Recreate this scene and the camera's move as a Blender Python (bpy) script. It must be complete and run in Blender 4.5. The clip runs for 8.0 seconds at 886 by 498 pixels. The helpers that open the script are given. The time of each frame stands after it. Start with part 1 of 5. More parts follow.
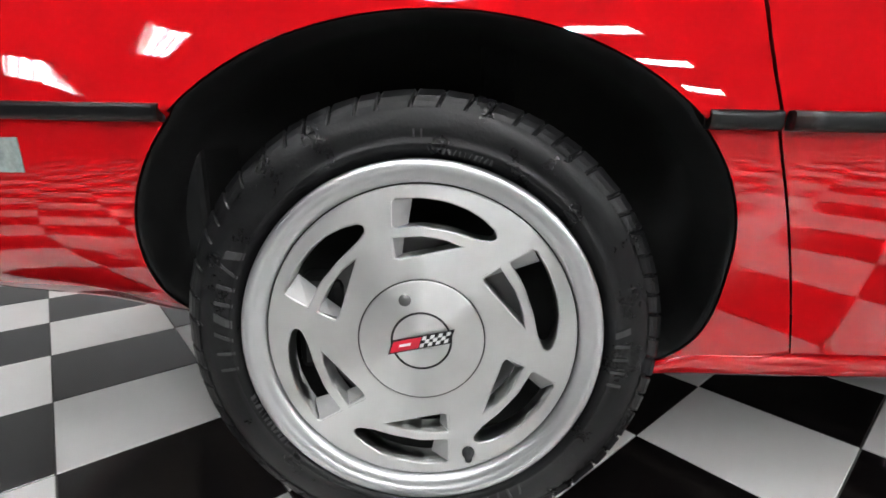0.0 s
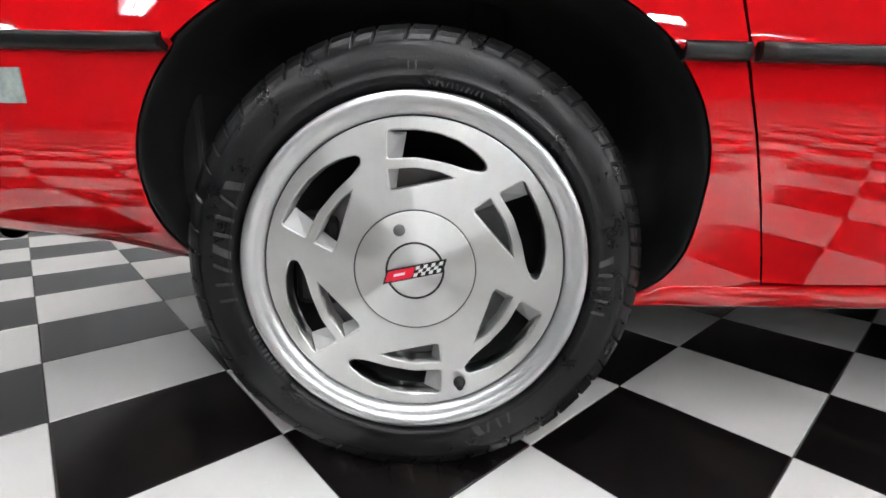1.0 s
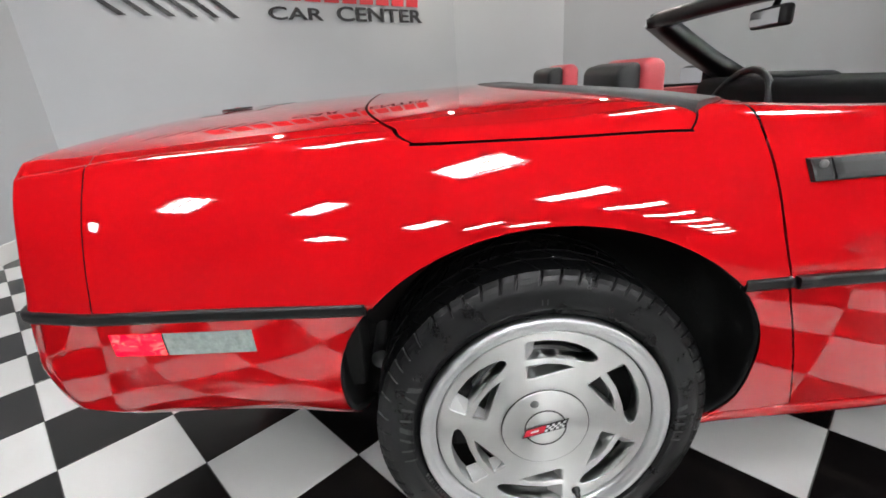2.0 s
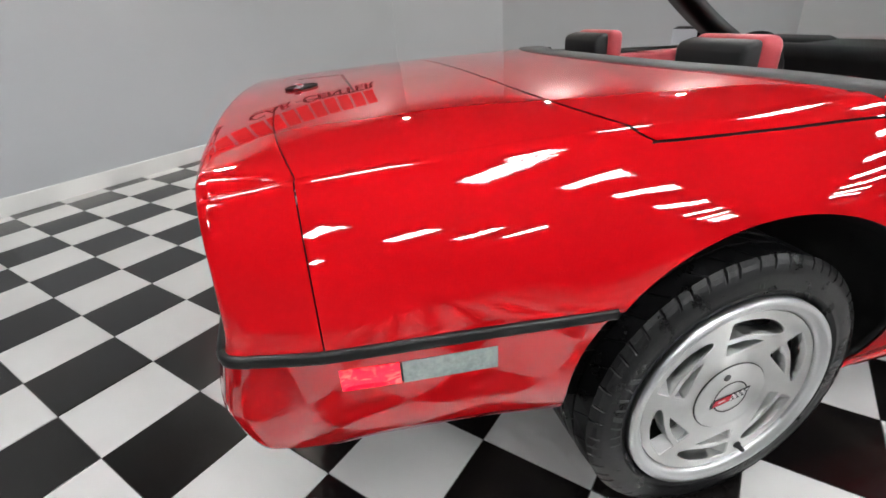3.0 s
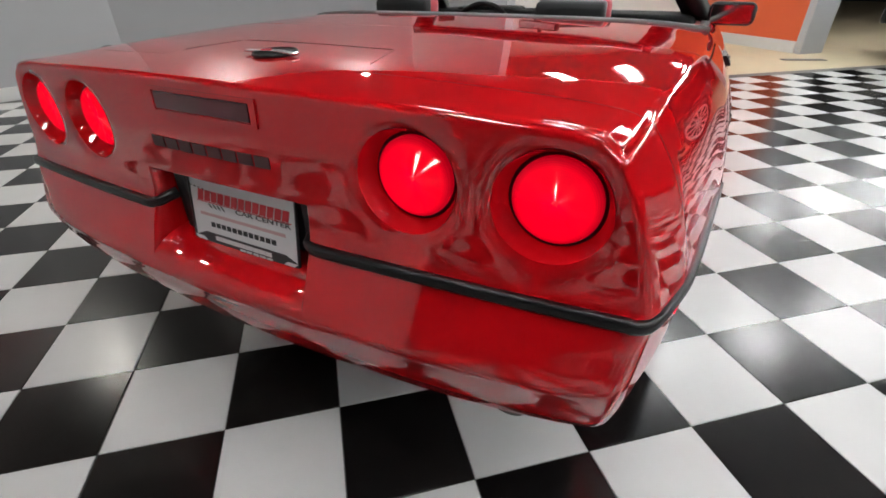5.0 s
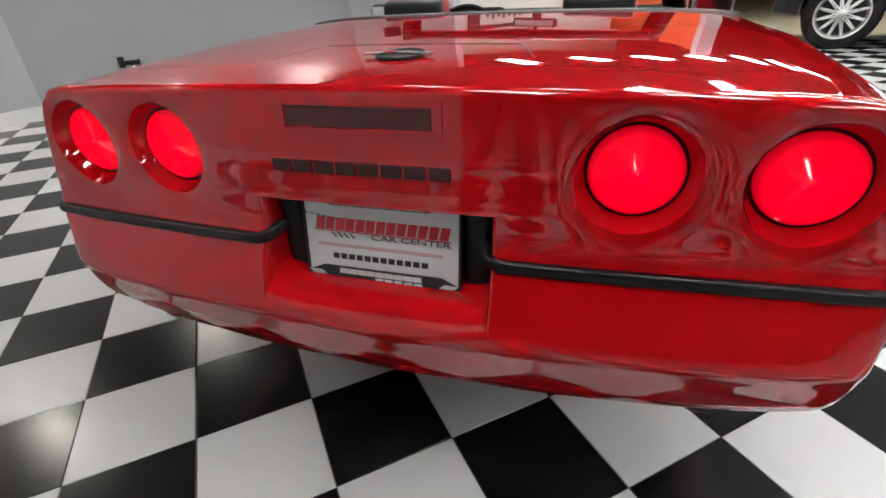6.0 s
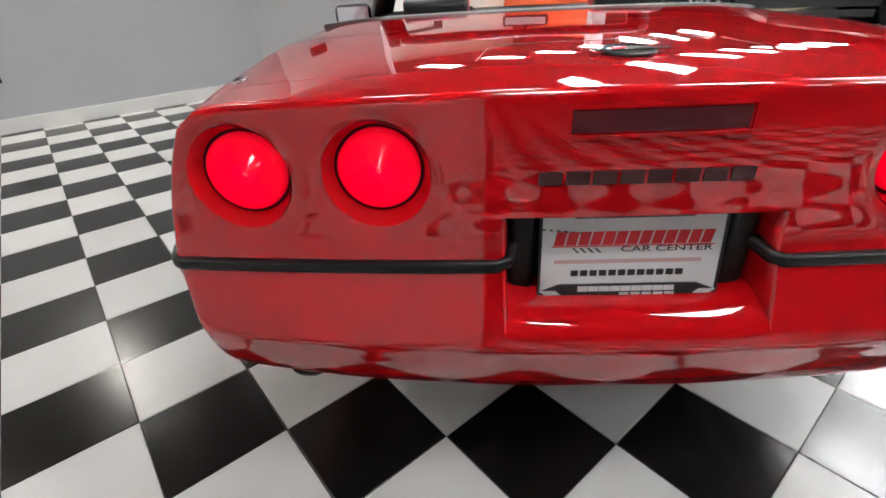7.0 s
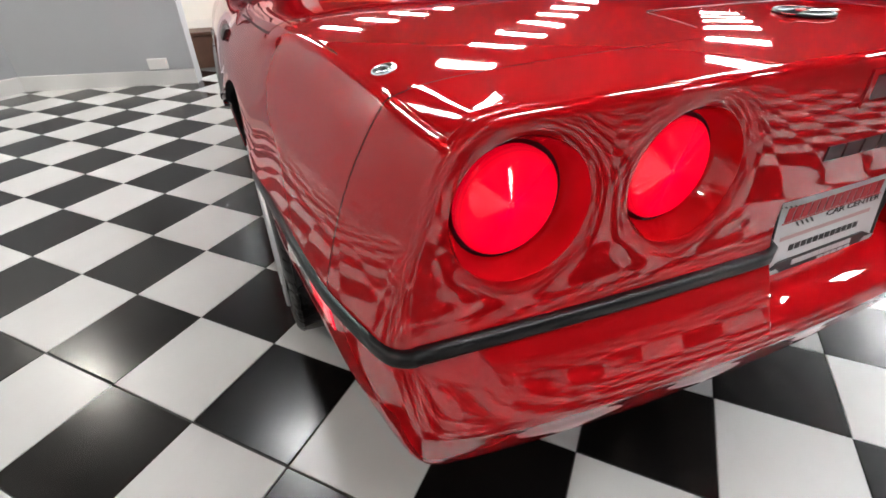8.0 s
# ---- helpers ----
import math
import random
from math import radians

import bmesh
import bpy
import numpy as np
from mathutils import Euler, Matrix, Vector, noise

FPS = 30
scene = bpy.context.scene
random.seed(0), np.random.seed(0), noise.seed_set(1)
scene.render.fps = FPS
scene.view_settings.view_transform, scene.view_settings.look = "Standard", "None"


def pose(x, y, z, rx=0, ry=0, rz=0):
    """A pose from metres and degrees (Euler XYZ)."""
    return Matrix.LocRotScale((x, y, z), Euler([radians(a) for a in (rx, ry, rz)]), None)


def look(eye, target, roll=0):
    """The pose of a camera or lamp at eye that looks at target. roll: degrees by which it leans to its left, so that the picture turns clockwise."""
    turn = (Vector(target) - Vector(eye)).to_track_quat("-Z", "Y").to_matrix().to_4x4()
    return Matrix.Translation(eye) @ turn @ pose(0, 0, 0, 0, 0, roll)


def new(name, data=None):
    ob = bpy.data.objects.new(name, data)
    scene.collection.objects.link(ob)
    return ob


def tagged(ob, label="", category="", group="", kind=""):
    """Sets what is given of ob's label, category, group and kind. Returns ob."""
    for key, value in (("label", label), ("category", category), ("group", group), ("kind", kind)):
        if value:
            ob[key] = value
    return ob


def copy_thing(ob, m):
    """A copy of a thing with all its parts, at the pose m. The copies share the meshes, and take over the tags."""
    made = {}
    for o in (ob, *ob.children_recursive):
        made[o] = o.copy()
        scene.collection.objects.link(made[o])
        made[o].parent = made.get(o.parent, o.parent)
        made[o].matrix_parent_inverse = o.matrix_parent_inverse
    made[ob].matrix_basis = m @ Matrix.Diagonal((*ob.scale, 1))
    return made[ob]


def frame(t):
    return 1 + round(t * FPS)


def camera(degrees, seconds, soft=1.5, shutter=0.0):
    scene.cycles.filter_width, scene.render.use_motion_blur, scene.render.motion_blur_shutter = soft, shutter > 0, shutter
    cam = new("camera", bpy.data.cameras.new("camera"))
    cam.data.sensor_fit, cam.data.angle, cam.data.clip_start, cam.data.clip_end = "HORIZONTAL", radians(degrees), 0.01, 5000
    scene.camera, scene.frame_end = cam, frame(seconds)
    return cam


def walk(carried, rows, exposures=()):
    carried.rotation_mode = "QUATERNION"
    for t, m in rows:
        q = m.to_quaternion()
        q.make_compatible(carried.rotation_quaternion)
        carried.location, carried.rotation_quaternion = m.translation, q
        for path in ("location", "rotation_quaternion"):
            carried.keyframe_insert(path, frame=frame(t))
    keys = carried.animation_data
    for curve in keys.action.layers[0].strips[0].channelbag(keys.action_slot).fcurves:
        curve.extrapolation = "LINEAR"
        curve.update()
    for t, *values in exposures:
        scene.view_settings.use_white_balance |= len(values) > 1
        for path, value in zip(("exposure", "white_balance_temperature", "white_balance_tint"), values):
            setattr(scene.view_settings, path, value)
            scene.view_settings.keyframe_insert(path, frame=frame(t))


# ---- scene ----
import functools

from mathutils.bvhtree import BVHTree

cam = camera(87.4, 8.0, soft=1.7)
PATH = [
    (0, (2.214, -0.541, 0.59), (0.726, 0.713, 0.127), 0.3),
    (0.5, (2.225, -0.566, 0.508), (0.753, 0.712, 0.062), 0.5),
    (1, (2.246, -0.58, 0.501), (0.796, 0.722, 0.053), 0.7),
    (1.5, (2.235, -0.633, 0.692), (0.819, 0.672, 0.152), -0.6),
    (2, (2.152, -0.806, 0.975), (0.794, 0.483, 0.274), -4.2),
    (2.2, (2.102, -0.875, 1.028), (0.775, 0.415, 0.269), -4.1),
    (3.3, (1.509, -1.186, 1.084), (0.665, 0.359, 0.135), -4.1),
    (3.5, (1.404, -1.236, 1.089), (0.703, 0.363, 0.114), -4.0),
    (4, (1.164, -1.258, 1.057), (0.861, 0.442, 0.047), -4.3),
    (4.2, (1.041, -1.262, 1.06), (0.916, 0.446, 0.027), -3.0),
    (5.3, (0.569, -1.239, 1.039), (1.104, 0.404, 0.032), -1.1),
    (5.5, (0.49, -1.192, 1.029), (1.081, 0.438, 0.034), -1.8),
    (6, (0.291, -1.041, 1.026), (0.982, 0.551, 0.031), -2.8),
    (6.5, (0.048, -0.869, 1.032), (0.962, 0.606, 0.038), -2.1),
    (7, (-0.184, -0.636, 1.036), (0.894, 0.713, 0.027), -2.8),
    (7.5, (-0.321, -0.305, 1.02), (0.955, 0.825, -0.027), -1.8),
    (8, (-0.427, 0.012, 1.013), (1.101, 0.702, -0.078), -0.7),
]
walk(cam, [(t, look(eye, target, roll)) for t, eye, target, roll in PATH], exposures=[(0.0, 0.44), (0.5, 0.58), (1.0, 0.52), (2.0, 0.46), (3.5, 0.22), (4.0, 0.13), (5.5, 0.08), (6.0, 0.30), (6.5, 0.42), (7.0, 0.62), (7.5, 0.75), (8.0, 0.82)])

# ---- light ----
world = bpy.data.worlds.new("room_world")
scene.world = world
world.use_nodes = True
world.node_tree.nodes["Background"].inputs[0].default_value = (0.9, 0.95, 1.0, 1)
world.node_tree.nodes["Background"].inputs[1].default_value = 0.05

CEIL = 2.75
TUBE_POWER = 74.0
SPOT_POWER = 660.0


# ---- materials ----
def mat(name, color, rough=0.5, metal=0.0, coat=0.0, coat_rough=0.03, var=0.0, scale=8.0, bump=0.0, bump_scale=60.0, emit=None, strength=0.0, rough_var=0.0, per_object=0.0):
    """A Principled material with colour variation at two scales, roughness variation and fine relief."""
    m = bpy.data.materials.new(name)
    m.use_nodes = True
    nt = m.node_tree
    b = nt.nodes["Principled BSDF"]
    b.inputs["Base Color"].default_value = (*color, 1)
    b.inputs["Roughness"].default_value = rough
    b.inputs["Metallic"].default_value = metal
    b.inputs["Coat Weight"].default_value = coat
    b.inputs["Coat Roughness"].default_value = coat_rough
    if emit:
        b.inputs["Emission Color"].default_value = (*emit, 1)
        b.inputs["Emission Strength"].default_value = strength
    if var or bump or rough_var or per_object:
        tc = nt.nodes.new("ShaderNodeTexCoord")
        big = nt.nodes.new("ShaderNodeTexNoise")
        big.inputs["Scale"].default_value = scale
        big.inputs["Detail"].default_value = 6.0
        fine = nt.nodes.new("ShaderNodeTexNoise")
        fine.inputs["Scale"].default_value = bump_scale
        fine.inputs["Detail"].default_value = 4.0
        nt.links.new(tc.outputs["Object"], big.inputs["Vector"])
        nt.links.new(tc.outputs["Object"], fine.inputs["Vector"])
        add = nt.nodes.new("ShaderNodeMath")
        add.operation = "MULTIPLY_ADD"
        add.inputs[1].default_value = 0.35
        nt.links.new(fine.outputs["Fac"], add.inputs[0])
        nt.links.new(big.outputs["Fac"], add.inputs[2])
        last = add.outputs[0]
        if per_object:
            oi = nt.nodes.new("ShaderNodeObjectInfo")
            pa = nt.nodes.new("ShaderNodeMath")
            pa.operation = "MULTIPLY_ADD"
            pa.inputs[1].default_value = per_object
            nt.links.new(oi.outputs["Random"], pa.inputs[0])
            nt.links.new(last, pa.inputs[2])
            last = pa.outputs[0]
        if var:
            ramp = nt.nodes.new("ShaderNodeMapRange")
            ramp.inputs["From Min"].default_value = 0.35
            ramp.inputs["From Max"].default_value = 1.0 + per_object
            ramp.inputs["To Min"].default_value = 1.0 - var
            ramp.inputs["To Max"].default_value = 1.0 + var
            nt.links.new(last, ramp.inputs["Value"])
            mul = nt.nodes.new("ShaderNodeVectorMath")
            mul.operation = "SCALE"
            mul.inputs[0].default_value = color
            nt.links.new(ramp.outputs[0], mul.inputs["Scale"])
            nt.links.new(mul.outputs[0], b.inputs["Base Color"])
        if rough_var:
            rr = nt.nodes.new("ShaderNodeMapRange")
            rr.inputs["From Min"].default_value = 0.35
            rr.inputs["From Max"].default_value = 1.0
            rr.inputs["To Min"].default_value = max(0.02, rough - rough_var)
            rr.inputs["To Max"].default_value = rough + rough_var
            nt.links.new(last, rr.inputs["Value"])
            nt.links.new(rr.outputs[0], b.inputs["Roughness"])
        if bump:
            bp = nt.nodes.new("ShaderNodeBump")
            bp.inputs["Strength"].default_value = bump
            bp.inputs["Distance"].default_value = 0.002
            nt.links.new(fine.outputs["Fac"], bp.inputs["Height"])
            nt.links.new(bp.outputs[0], b.inputs["Normal"])
    return m


RED = mat("red_paint", (0.43, 0.0034, 0.006), 0.35, coat=1.0, coat_rough=0.024, var=0.04, scale=3.0)
RED.node_tree.nodes["Principled BSDF"].inputs["Specular IOR Level"].default_value = 0.0
RED.node_tree.nodes["Principled BSDF"].inputs["Coat IOR"].default_value = 1.68


def wavy(m, scale, distance):
    """The slight waviness of moulded body panels under the clear coat."""
    nt = m.node_tree
    tc, nz, bp = nt.nodes.new("ShaderNodeTexCoord"), nt.nodes.new("ShaderNodeTexNoise"), nt.nodes.new("ShaderNodeBump")
    nz.inputs["Scale"].default_value, nz.inputs["Detail"].default_value = scale, 0.5
    bp.inputs["Strength"].default_value, bp.inputs["Distance"].default_value = 1.0, distance
    nt.links.new(tc.outputs["Object"], nz.inputs["Vector"])
    nt.links.new(nz.outputs["Fac"], bp.inputs["Height"])
    nt.links.new(bp.outputs[0], nt.nodes["Principled BSDF"].inputs["Normal"])
    nt.links.new(bp.outputs[0], nt.nodes["Principled BSDF"].inputs["Coat Normal"])


wavy(RED, 5.0, 0.0008)
RUBBER = mat("tyre_rubber", (0.006, 0.006, 0.0065), 0.33, var=0.4, scale=20, bump=0.18, bump_scale=250, rough_var=0.14)
RUBBER.node_tree.nodes["Principled BSDF"].inputs["Specular IOR Level"].default_value = 0.25
TRIM = mat("black_trim", (0.005, 0.005, 0.0055), 0.33, var=0.15, scale=15, bump=0.1, bump_scale=400)
TRIM.node_tree.nodes["Principled BSDF"].inputs["Specular IOR Level"].default_value = 0.3
BLACK = mat("black_plastic", (0.007, 0.007, 0.0075), 0.5, var=0.2, scale=12, bump=0.2, bump_scale=300)
BLACK.node_tree.nodes["Principled BSDF"].inputs["Specular IOR Level"].default_value = 0.35
# black wheelhouse plastic; also the colour of the shade inside the wheel barrel
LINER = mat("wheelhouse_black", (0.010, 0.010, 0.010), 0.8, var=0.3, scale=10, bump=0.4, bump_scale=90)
ALU = mat("machined_aluminium", (0.80, 0.80, 0.79), 0.30, metal=1.0, var=0.03, scale=14)
ALU_CAST = mat("cast_aluminium", (0.45, 0.45, 0.45), 0.6, metal=0.7, var=0.08, scale=25, bump=0.15, bump_scale=300)
CHROME = mat("chrome", (0.8, 0.8, 0.82), 0.08, metal=1.0)
LENS = mat("lit_red_lens", (0.25, 0.0, 0.003), 0.2, coat=1.0, emit=(1.0, 0.0, 0.016), strength=1.0)
LENS_DARK = mat("dark_red_lens", (0.07, 0.004, 0.008), 0.32, coat=0.25)
MARKER_RED = mat("red_marker_lens", (0.7, 0.0, 0.01), 0.2, coat=1.0, emit=(1.0, 0.02, 0.04), strength=1.0)
MARKER_CLEAR = mat("clear_marker_lens", (0.29, 0.335, 0.32), 0.25, coat=0.6, var=0.35, scale=70, bump=0.5, bump_scale=180)
TILE_W = mat("white_tile", (0.70, 0.70, 0.69), 0.22, var=0.03, scale=5, rough_var=0.05, per_object=0.3)
TILE_B = mat("black_tile", (0.0055, 0.0046, 0.0047), 0.20, var=0.15, scale=5, rough_var=0.02, per_object=0.3)
TILE_B.node_tree.nodes["Principled BSDF"].inputs["Specular IOR Level"].default_value = 0.5
TILE_W.node_tree.nodes["Principled BSDF"].inputs["Specular IOR Level"].default_value = 0.32


def worn_floor(m, dirt, amount):
    """Smudges and scuffs that run on from tile to tile."""
    nt = m.node_tree
    b = nt.nodes["Principled BSDF"]
    geo = nt.nodes.new("ShaderNodeNewGeometry")
    for nd in nt.nodes:
        if nd.type == "TEX_NOISE":
            nt.links.new(geo.outputs["Position"], nd.inputs["Vector"])
    nz, mk, mp, mx = nt.nodes.new("ShaderNodeTexNoise"), nt.nodes.new("ShaderNodeMapRange"), nt.nodes.new("ShaderNodeMapping"), nt.nodes.new("ShaderNodeMix")
    mp.inputs["Rotation"].default_value = (0, 0, 0.6)
    mp.inputs["Scale"].default_value = (1.0, 2.6, 1.0)
    nz.inputs["Scale"].default_value, nz.inputs["Detail"].default_value, nz.inputs["Distortion"].default_value = 3.5, 3.0, 0.6
    mk.inputs["From Min"].default_value, mk.inputs["From Max"].default_value = 0.48, 0.80
    mk.inputs["To Max"].default_value = amount
    mx.data_type = "RGBA"
    mx.inputs["B"].default_value = (*dirt, 1)
    was = b.inputs["Base Color"].links[0].from_socket
    nt.links.new(geo.outputs["Position"], mp.inputs["Vector"])
    nt.links.new(mp.outputs[0], nz.inputs["Vector"])
    nt.links.new(nz.outputs["Fac"], mk.inputs["Value"])
    nt.links.new(mk.outputs[0], mx.inputs["Factor"])
    nt.links.new(was, mx.inputs["A"])
    nt.links.new(mx.outputs["Result"], b.inputs["Base Color"])


worn_floor(TILE_W, (0.50, 0.49, 0.47), 0.10)
worn_floor(TILE_B, (0.030, 0.025, 0.022), 0.50)
LEATHER = mat("red_leather", (0.40, 0.045, 0.055), 0.42, var=0.12, scale=25, bump=0.35, bump_scale=220)
GROUT = mat("grout", (0.06, 0.058, 0.055), 0.8, var=0.2, scale=30)
WALL = mat("grey_wall_paint", (0.405, 0.418, 0.434), 0.55, var=0.03, scale=1.5, bump=0.05, bump_scale=120)
WALL_W = mat("white_wall_paint", (0.74, 0.73, 0.70), 0.6, var=0.03, scale=1.5)
BASE = mat("white_baseboard", (0.72, 0.72, 0.70), 0.45, var=0.04, scale=4)
CEILING = mat("dark_ceiling", (0.06, 0.06, 0.062), 0.85, var=0.03, scale=2)
TUBE = mat("lit_tube", (0.9, 0.9, 0.9), 0.4, emit=(0.985, 0.995, 1.0), strength=TUBE_POWER)
FIXTURE = mat("white_enamel", (0.75, 0.75, 0.75), 0.4)


# ---- mesh helpers ----
def mesh_part(name, verts, faces, material, parent=None, label="", smooth=True, category="", kind="", group=""):
    me = bpy.data.meshes.new(name)
    me.from_pydata([tuple(v) for v in verts], [], [tuple(f) for f in faces])
    me.materials.append(material)
    if smooth:
        me.polygons.foreach_set("use_smooth", [True] * len(me.polygons))
    me.update()
    ob = new(name, me)
    if parent is not None:
        ob.parent = parent
    tagged(ob, label, category, group, kind)
    return ob


def part(name, bm, material, parent=None, label="", smooth=False, category="", kind="", group=""):
    """Links a bmesh as one mesh object under a thing or a part."""
    bmesh.ops.recalc_face_normals(bm, faces=bm.faces)
    me = bpy.data.meshes.new(name)
    bm.to_mesh(me)
    bm.free()
    me.materials.append(material)
    if smooth:
        me.polygons.foreach_set("use_smooth", [True] * len(me.polygons))
    ob = new(name, me)
    if parent is not None:
        ob.parent = parent
    tagged(ob, label, category, group, kind)
    return ob


def empty(name, m=None, label="", category="", group="", kind=""):
    ob = new(name)
    ob.empty_display_size = 0.1
    if m is not None:
        ob.matrix_basis = m
    return tagged(ob, label, category, group, kind)


def box_bm(lo, hi, bevel=0.0, segs=2):
    bm = bmesh.new()
    bmesh.ops.create_cube(bm, size=1.0)
    c = [(a + b) / 2 for a, b in zip(lo, hi)]
    s = [b - a for a, b in zip(lo, hi)]
    for v in bm.verts:
        v.co = Vector([v.co[i] * s[i] + c[i] for i in range(3)])
    if bevel:
        bmesh.ops.bevel(bm, geom=bm.edges[:], offset=bevel, segments=segs, affect="EDGES", profile=0.5)
    return bm


def revolve(profile, n, axis="x", close=False):
    """Verts and faces of a profile of (distance along the axis, radius), turned round it."""
    verts, faces = [], []
    m = len(profile)
    for k in range(n):
        a = 2 * math.pi * k / n
        for d, r in profile:
            p = (d, r * math.cos(a), r * math.sin(a)) if axis == "x" else ((r * math.cos(a), r * math.sin(a), d) if axis == "z" else (r * math.cos(a), d, r * math.sin(a)))
            verts.append(p)
    for k in range(n):
        k2 = (k + 1) % n
        for i in range(m if close else m - 1):
            i2 = (i + 1) % m
            faces.append((k * m + i, k2 * m + i, k2 * m + i2, k * m + i2))
    return verts, faces


def sweep(points, section, closed=False):
    """A tube along points with a section given as (side, up) offsets; up is kept near +z."""
    verts, faces = [], []
    n = len(section)
    pts = [Vector(p) for p in points]
    for i, p in enumerate(pts):
        a, b = pts[max(i - 1, 0)], pts[min(i + 1, len(pts) - 1)]
        d = (b - a).normalized()
        side = d.cross(Vector((0, 0, 1)))
        side = side.normalized() if side.length > 1e-4 else Vector((1, 0, 0))
        up = side.cross(d).normalized()
        for s, u in section:
            verts.append(p + side * s + up * u)
    for i in range(len(pts) - 1):
        for j in range(n):
            j2 = (j + 1) % n
            faces.append((i * n + j, i * n + j2, (i + 1) * n + j2, (i + 1) * n + j))
    faces.append(tuple(range(n)))
    faces.append(tuple((len(pts) - 1) * n + j for j in reversed(range(n))))
    return verts, faces


def circle(r, n=12):
    return [(r * math.cos(2 * math.pi * k / n), r * math.sin(2 * math.pi * k / n)) for k in range(n)]


# ---- room ----
T = 0.305
X0, X1, Y0, Y1 = -7.0, 22.0, -9.0, 15.0


def wall(name, a, b, material, label, thick=0.15, height=CEIL, base=True):
    """A wall whose inner face runs from a to b, with the room on its right-hand side, and its skirting."""
    a, b = Vector((*a, 0)), Vector((*b, 0))
    d = (b - a).normalized()
    n = Vector((-d.y, d.x, 0))
    ang = math.degrees(math.atan2(d.y, d.x))
    length = (b - a).length
    m = pose(a.x, a.y, 0, 0, 0, ang)
    w = part(name, box_bm((0, 0, 0), (length, thick, height)), material, label=label, category="wall", kind="structure")
    w.matrix_basis = m
    if base:
        bm = box_bm((0.001, -0.014, 0), (length - 0.001, -0.0005, 0.125), 0.004)
        s = part("baseboard", bm, BASE, label="white painted skirting board", category="baseboard", kind="structure")
        s.matrix_basis = m
    return w


GREY = "light grey painted showroom wall"
wall("wall_southwest", (-1.10, -1.67), (-2.58, -0.36), WALL, GREY)
wall("wall_west", (-2.58, -0.36), (-2.58, 4.2), WALL, GREY)
wall("wall_northwest", (-2.58, 4.2), (-1.40, 5.0), WALL, GREY)
wall("wall_north", (-1.40, 5.0), (1.86, 5.0), WALL, GREY)
wall("wall_northeast", (1.86, 5.0), (2.66, 3.83), WALL, GREY)
wall("wall_back", (2.75, 6.60), (7.70, 6.60), WALL_W, "white painted wall of the space beyond the bay")
DARK_WALL = mat("dark_wall_paint", (0.07, 0.07, 0.073), 0.6, var=0.05, scale=1.5)
DARK = "dark grey painted wall of the deep showroom"
wall("wall_far_west", (X0, Y0), (X0, Y1), DARK_WALL, DARK, base=False)
wall("wall_far_north", (X0, Y1), (X1, Y1), DARK_WALL, DARK, base=False)
wall("wall_far_east", (X1, Y1), (X1, Y0), DARK_WALL, DARK, base=False)
wall("wall_far_south", (X1, Y0), (X0, Y0), DARK_WALL, DARK, base=False)
part("ceiling", box_bm((X0 - 0.15, Y0 - 0.15, CEIL), (X1 + 0.15, Y1 + 0.15, CEIL + 0.1)), CEILING, label="dark painted showroom ceiling", category="ceiling", kind="structure")
floor = part("floor", box_bm((X0 - 0.15, Y0 - 0.15, -0.1), (X1 + 0.15, Y1 + 0.15, -0.004)), GROUT, label="black and white checkered tile floor", category="floor", kind="structure")


def tile_mesh(name, material):
    bm = box_bm((0.0012, 0.0012, -0.006), (T - 0.0012, T - 0.0012, 0.0))
    bmesh.ops.bevel(bm, geom=[e for e in bm.edges if all(v.co.z > -0.001 for v in e.verts)], offset=0.0012, segments=1, affect="EDGES")
    me = bpy.data.meshes.new(name)
    bm.to_mesh(me)
    bm.free()
    me.materials.append(material)
    return me


# ---- ceiling lights ----
REFLECTOR = mat("white_reflector", (0.7, 0.7, 0.7), 0.35)
SPOT = mat("lit_downlight", (0.9, 0.9, 0.9), 0.4, emit=(1.0, 0.95, 0.86), strength=SPOT_POWER)


def ceiling_light(x, y):
    """A strip fixture, long along y, with three tubes under a white tray."""
    e = empty("ceiling_light", pose(x, y, CEIL), "white ceiling fixture with three lit fluorescent tubes", "ceiling light", "ceiling lights")
    part("tray", box_bm((-0.15, -0.39, -0.012), (0.15, 0.39, -0.002), 0.003), REFLECTOR, e)
    for x0, x1, y0, y1 in ((-0.16, 0.16, -0.402, -0.392), (-0.16, 0.16, 0.392, 0.402), (-0.162, -0.152, -0.391, 0.391), (0.152, 0.162, -0.391, 0.391)):
        part("rim", box_bm((x0, y0, -0.05), (x1, y1, -0.002), 0.002), FIXTURE, e)
    for dx in (-0.085, 0.0, 0.085):
        v, f = revolve([(-0.37, 0.0), (-0.37, 0.011), (0.37, 0.011), (0.37, 0.0)], 10, "y")
        mesh_part("tube", [(a + dx, b, c - 0.033) for a, b, c in v], f, TUBE, e, "lit white fluorescent tube")
    return e


light = ceiling_light(1.36, -3.35)
ROWS_X = [1.36 + 1.32 * i for i in range(9)]
for y, xs in ((-3.35, ROWS_X[1:5]), (-0.95, ROWS_X), (2.00, ROWS_X), (4.60, ROWS_X[2:])):
    for x in xs:
        copy_thing(light, pose(x, y, CEIL))
for x, y in ((0.04, -0.95), (0.70, -5.2), (4.0, -5.9)):
    copy_thing(light, pose(x, y, CEIL))


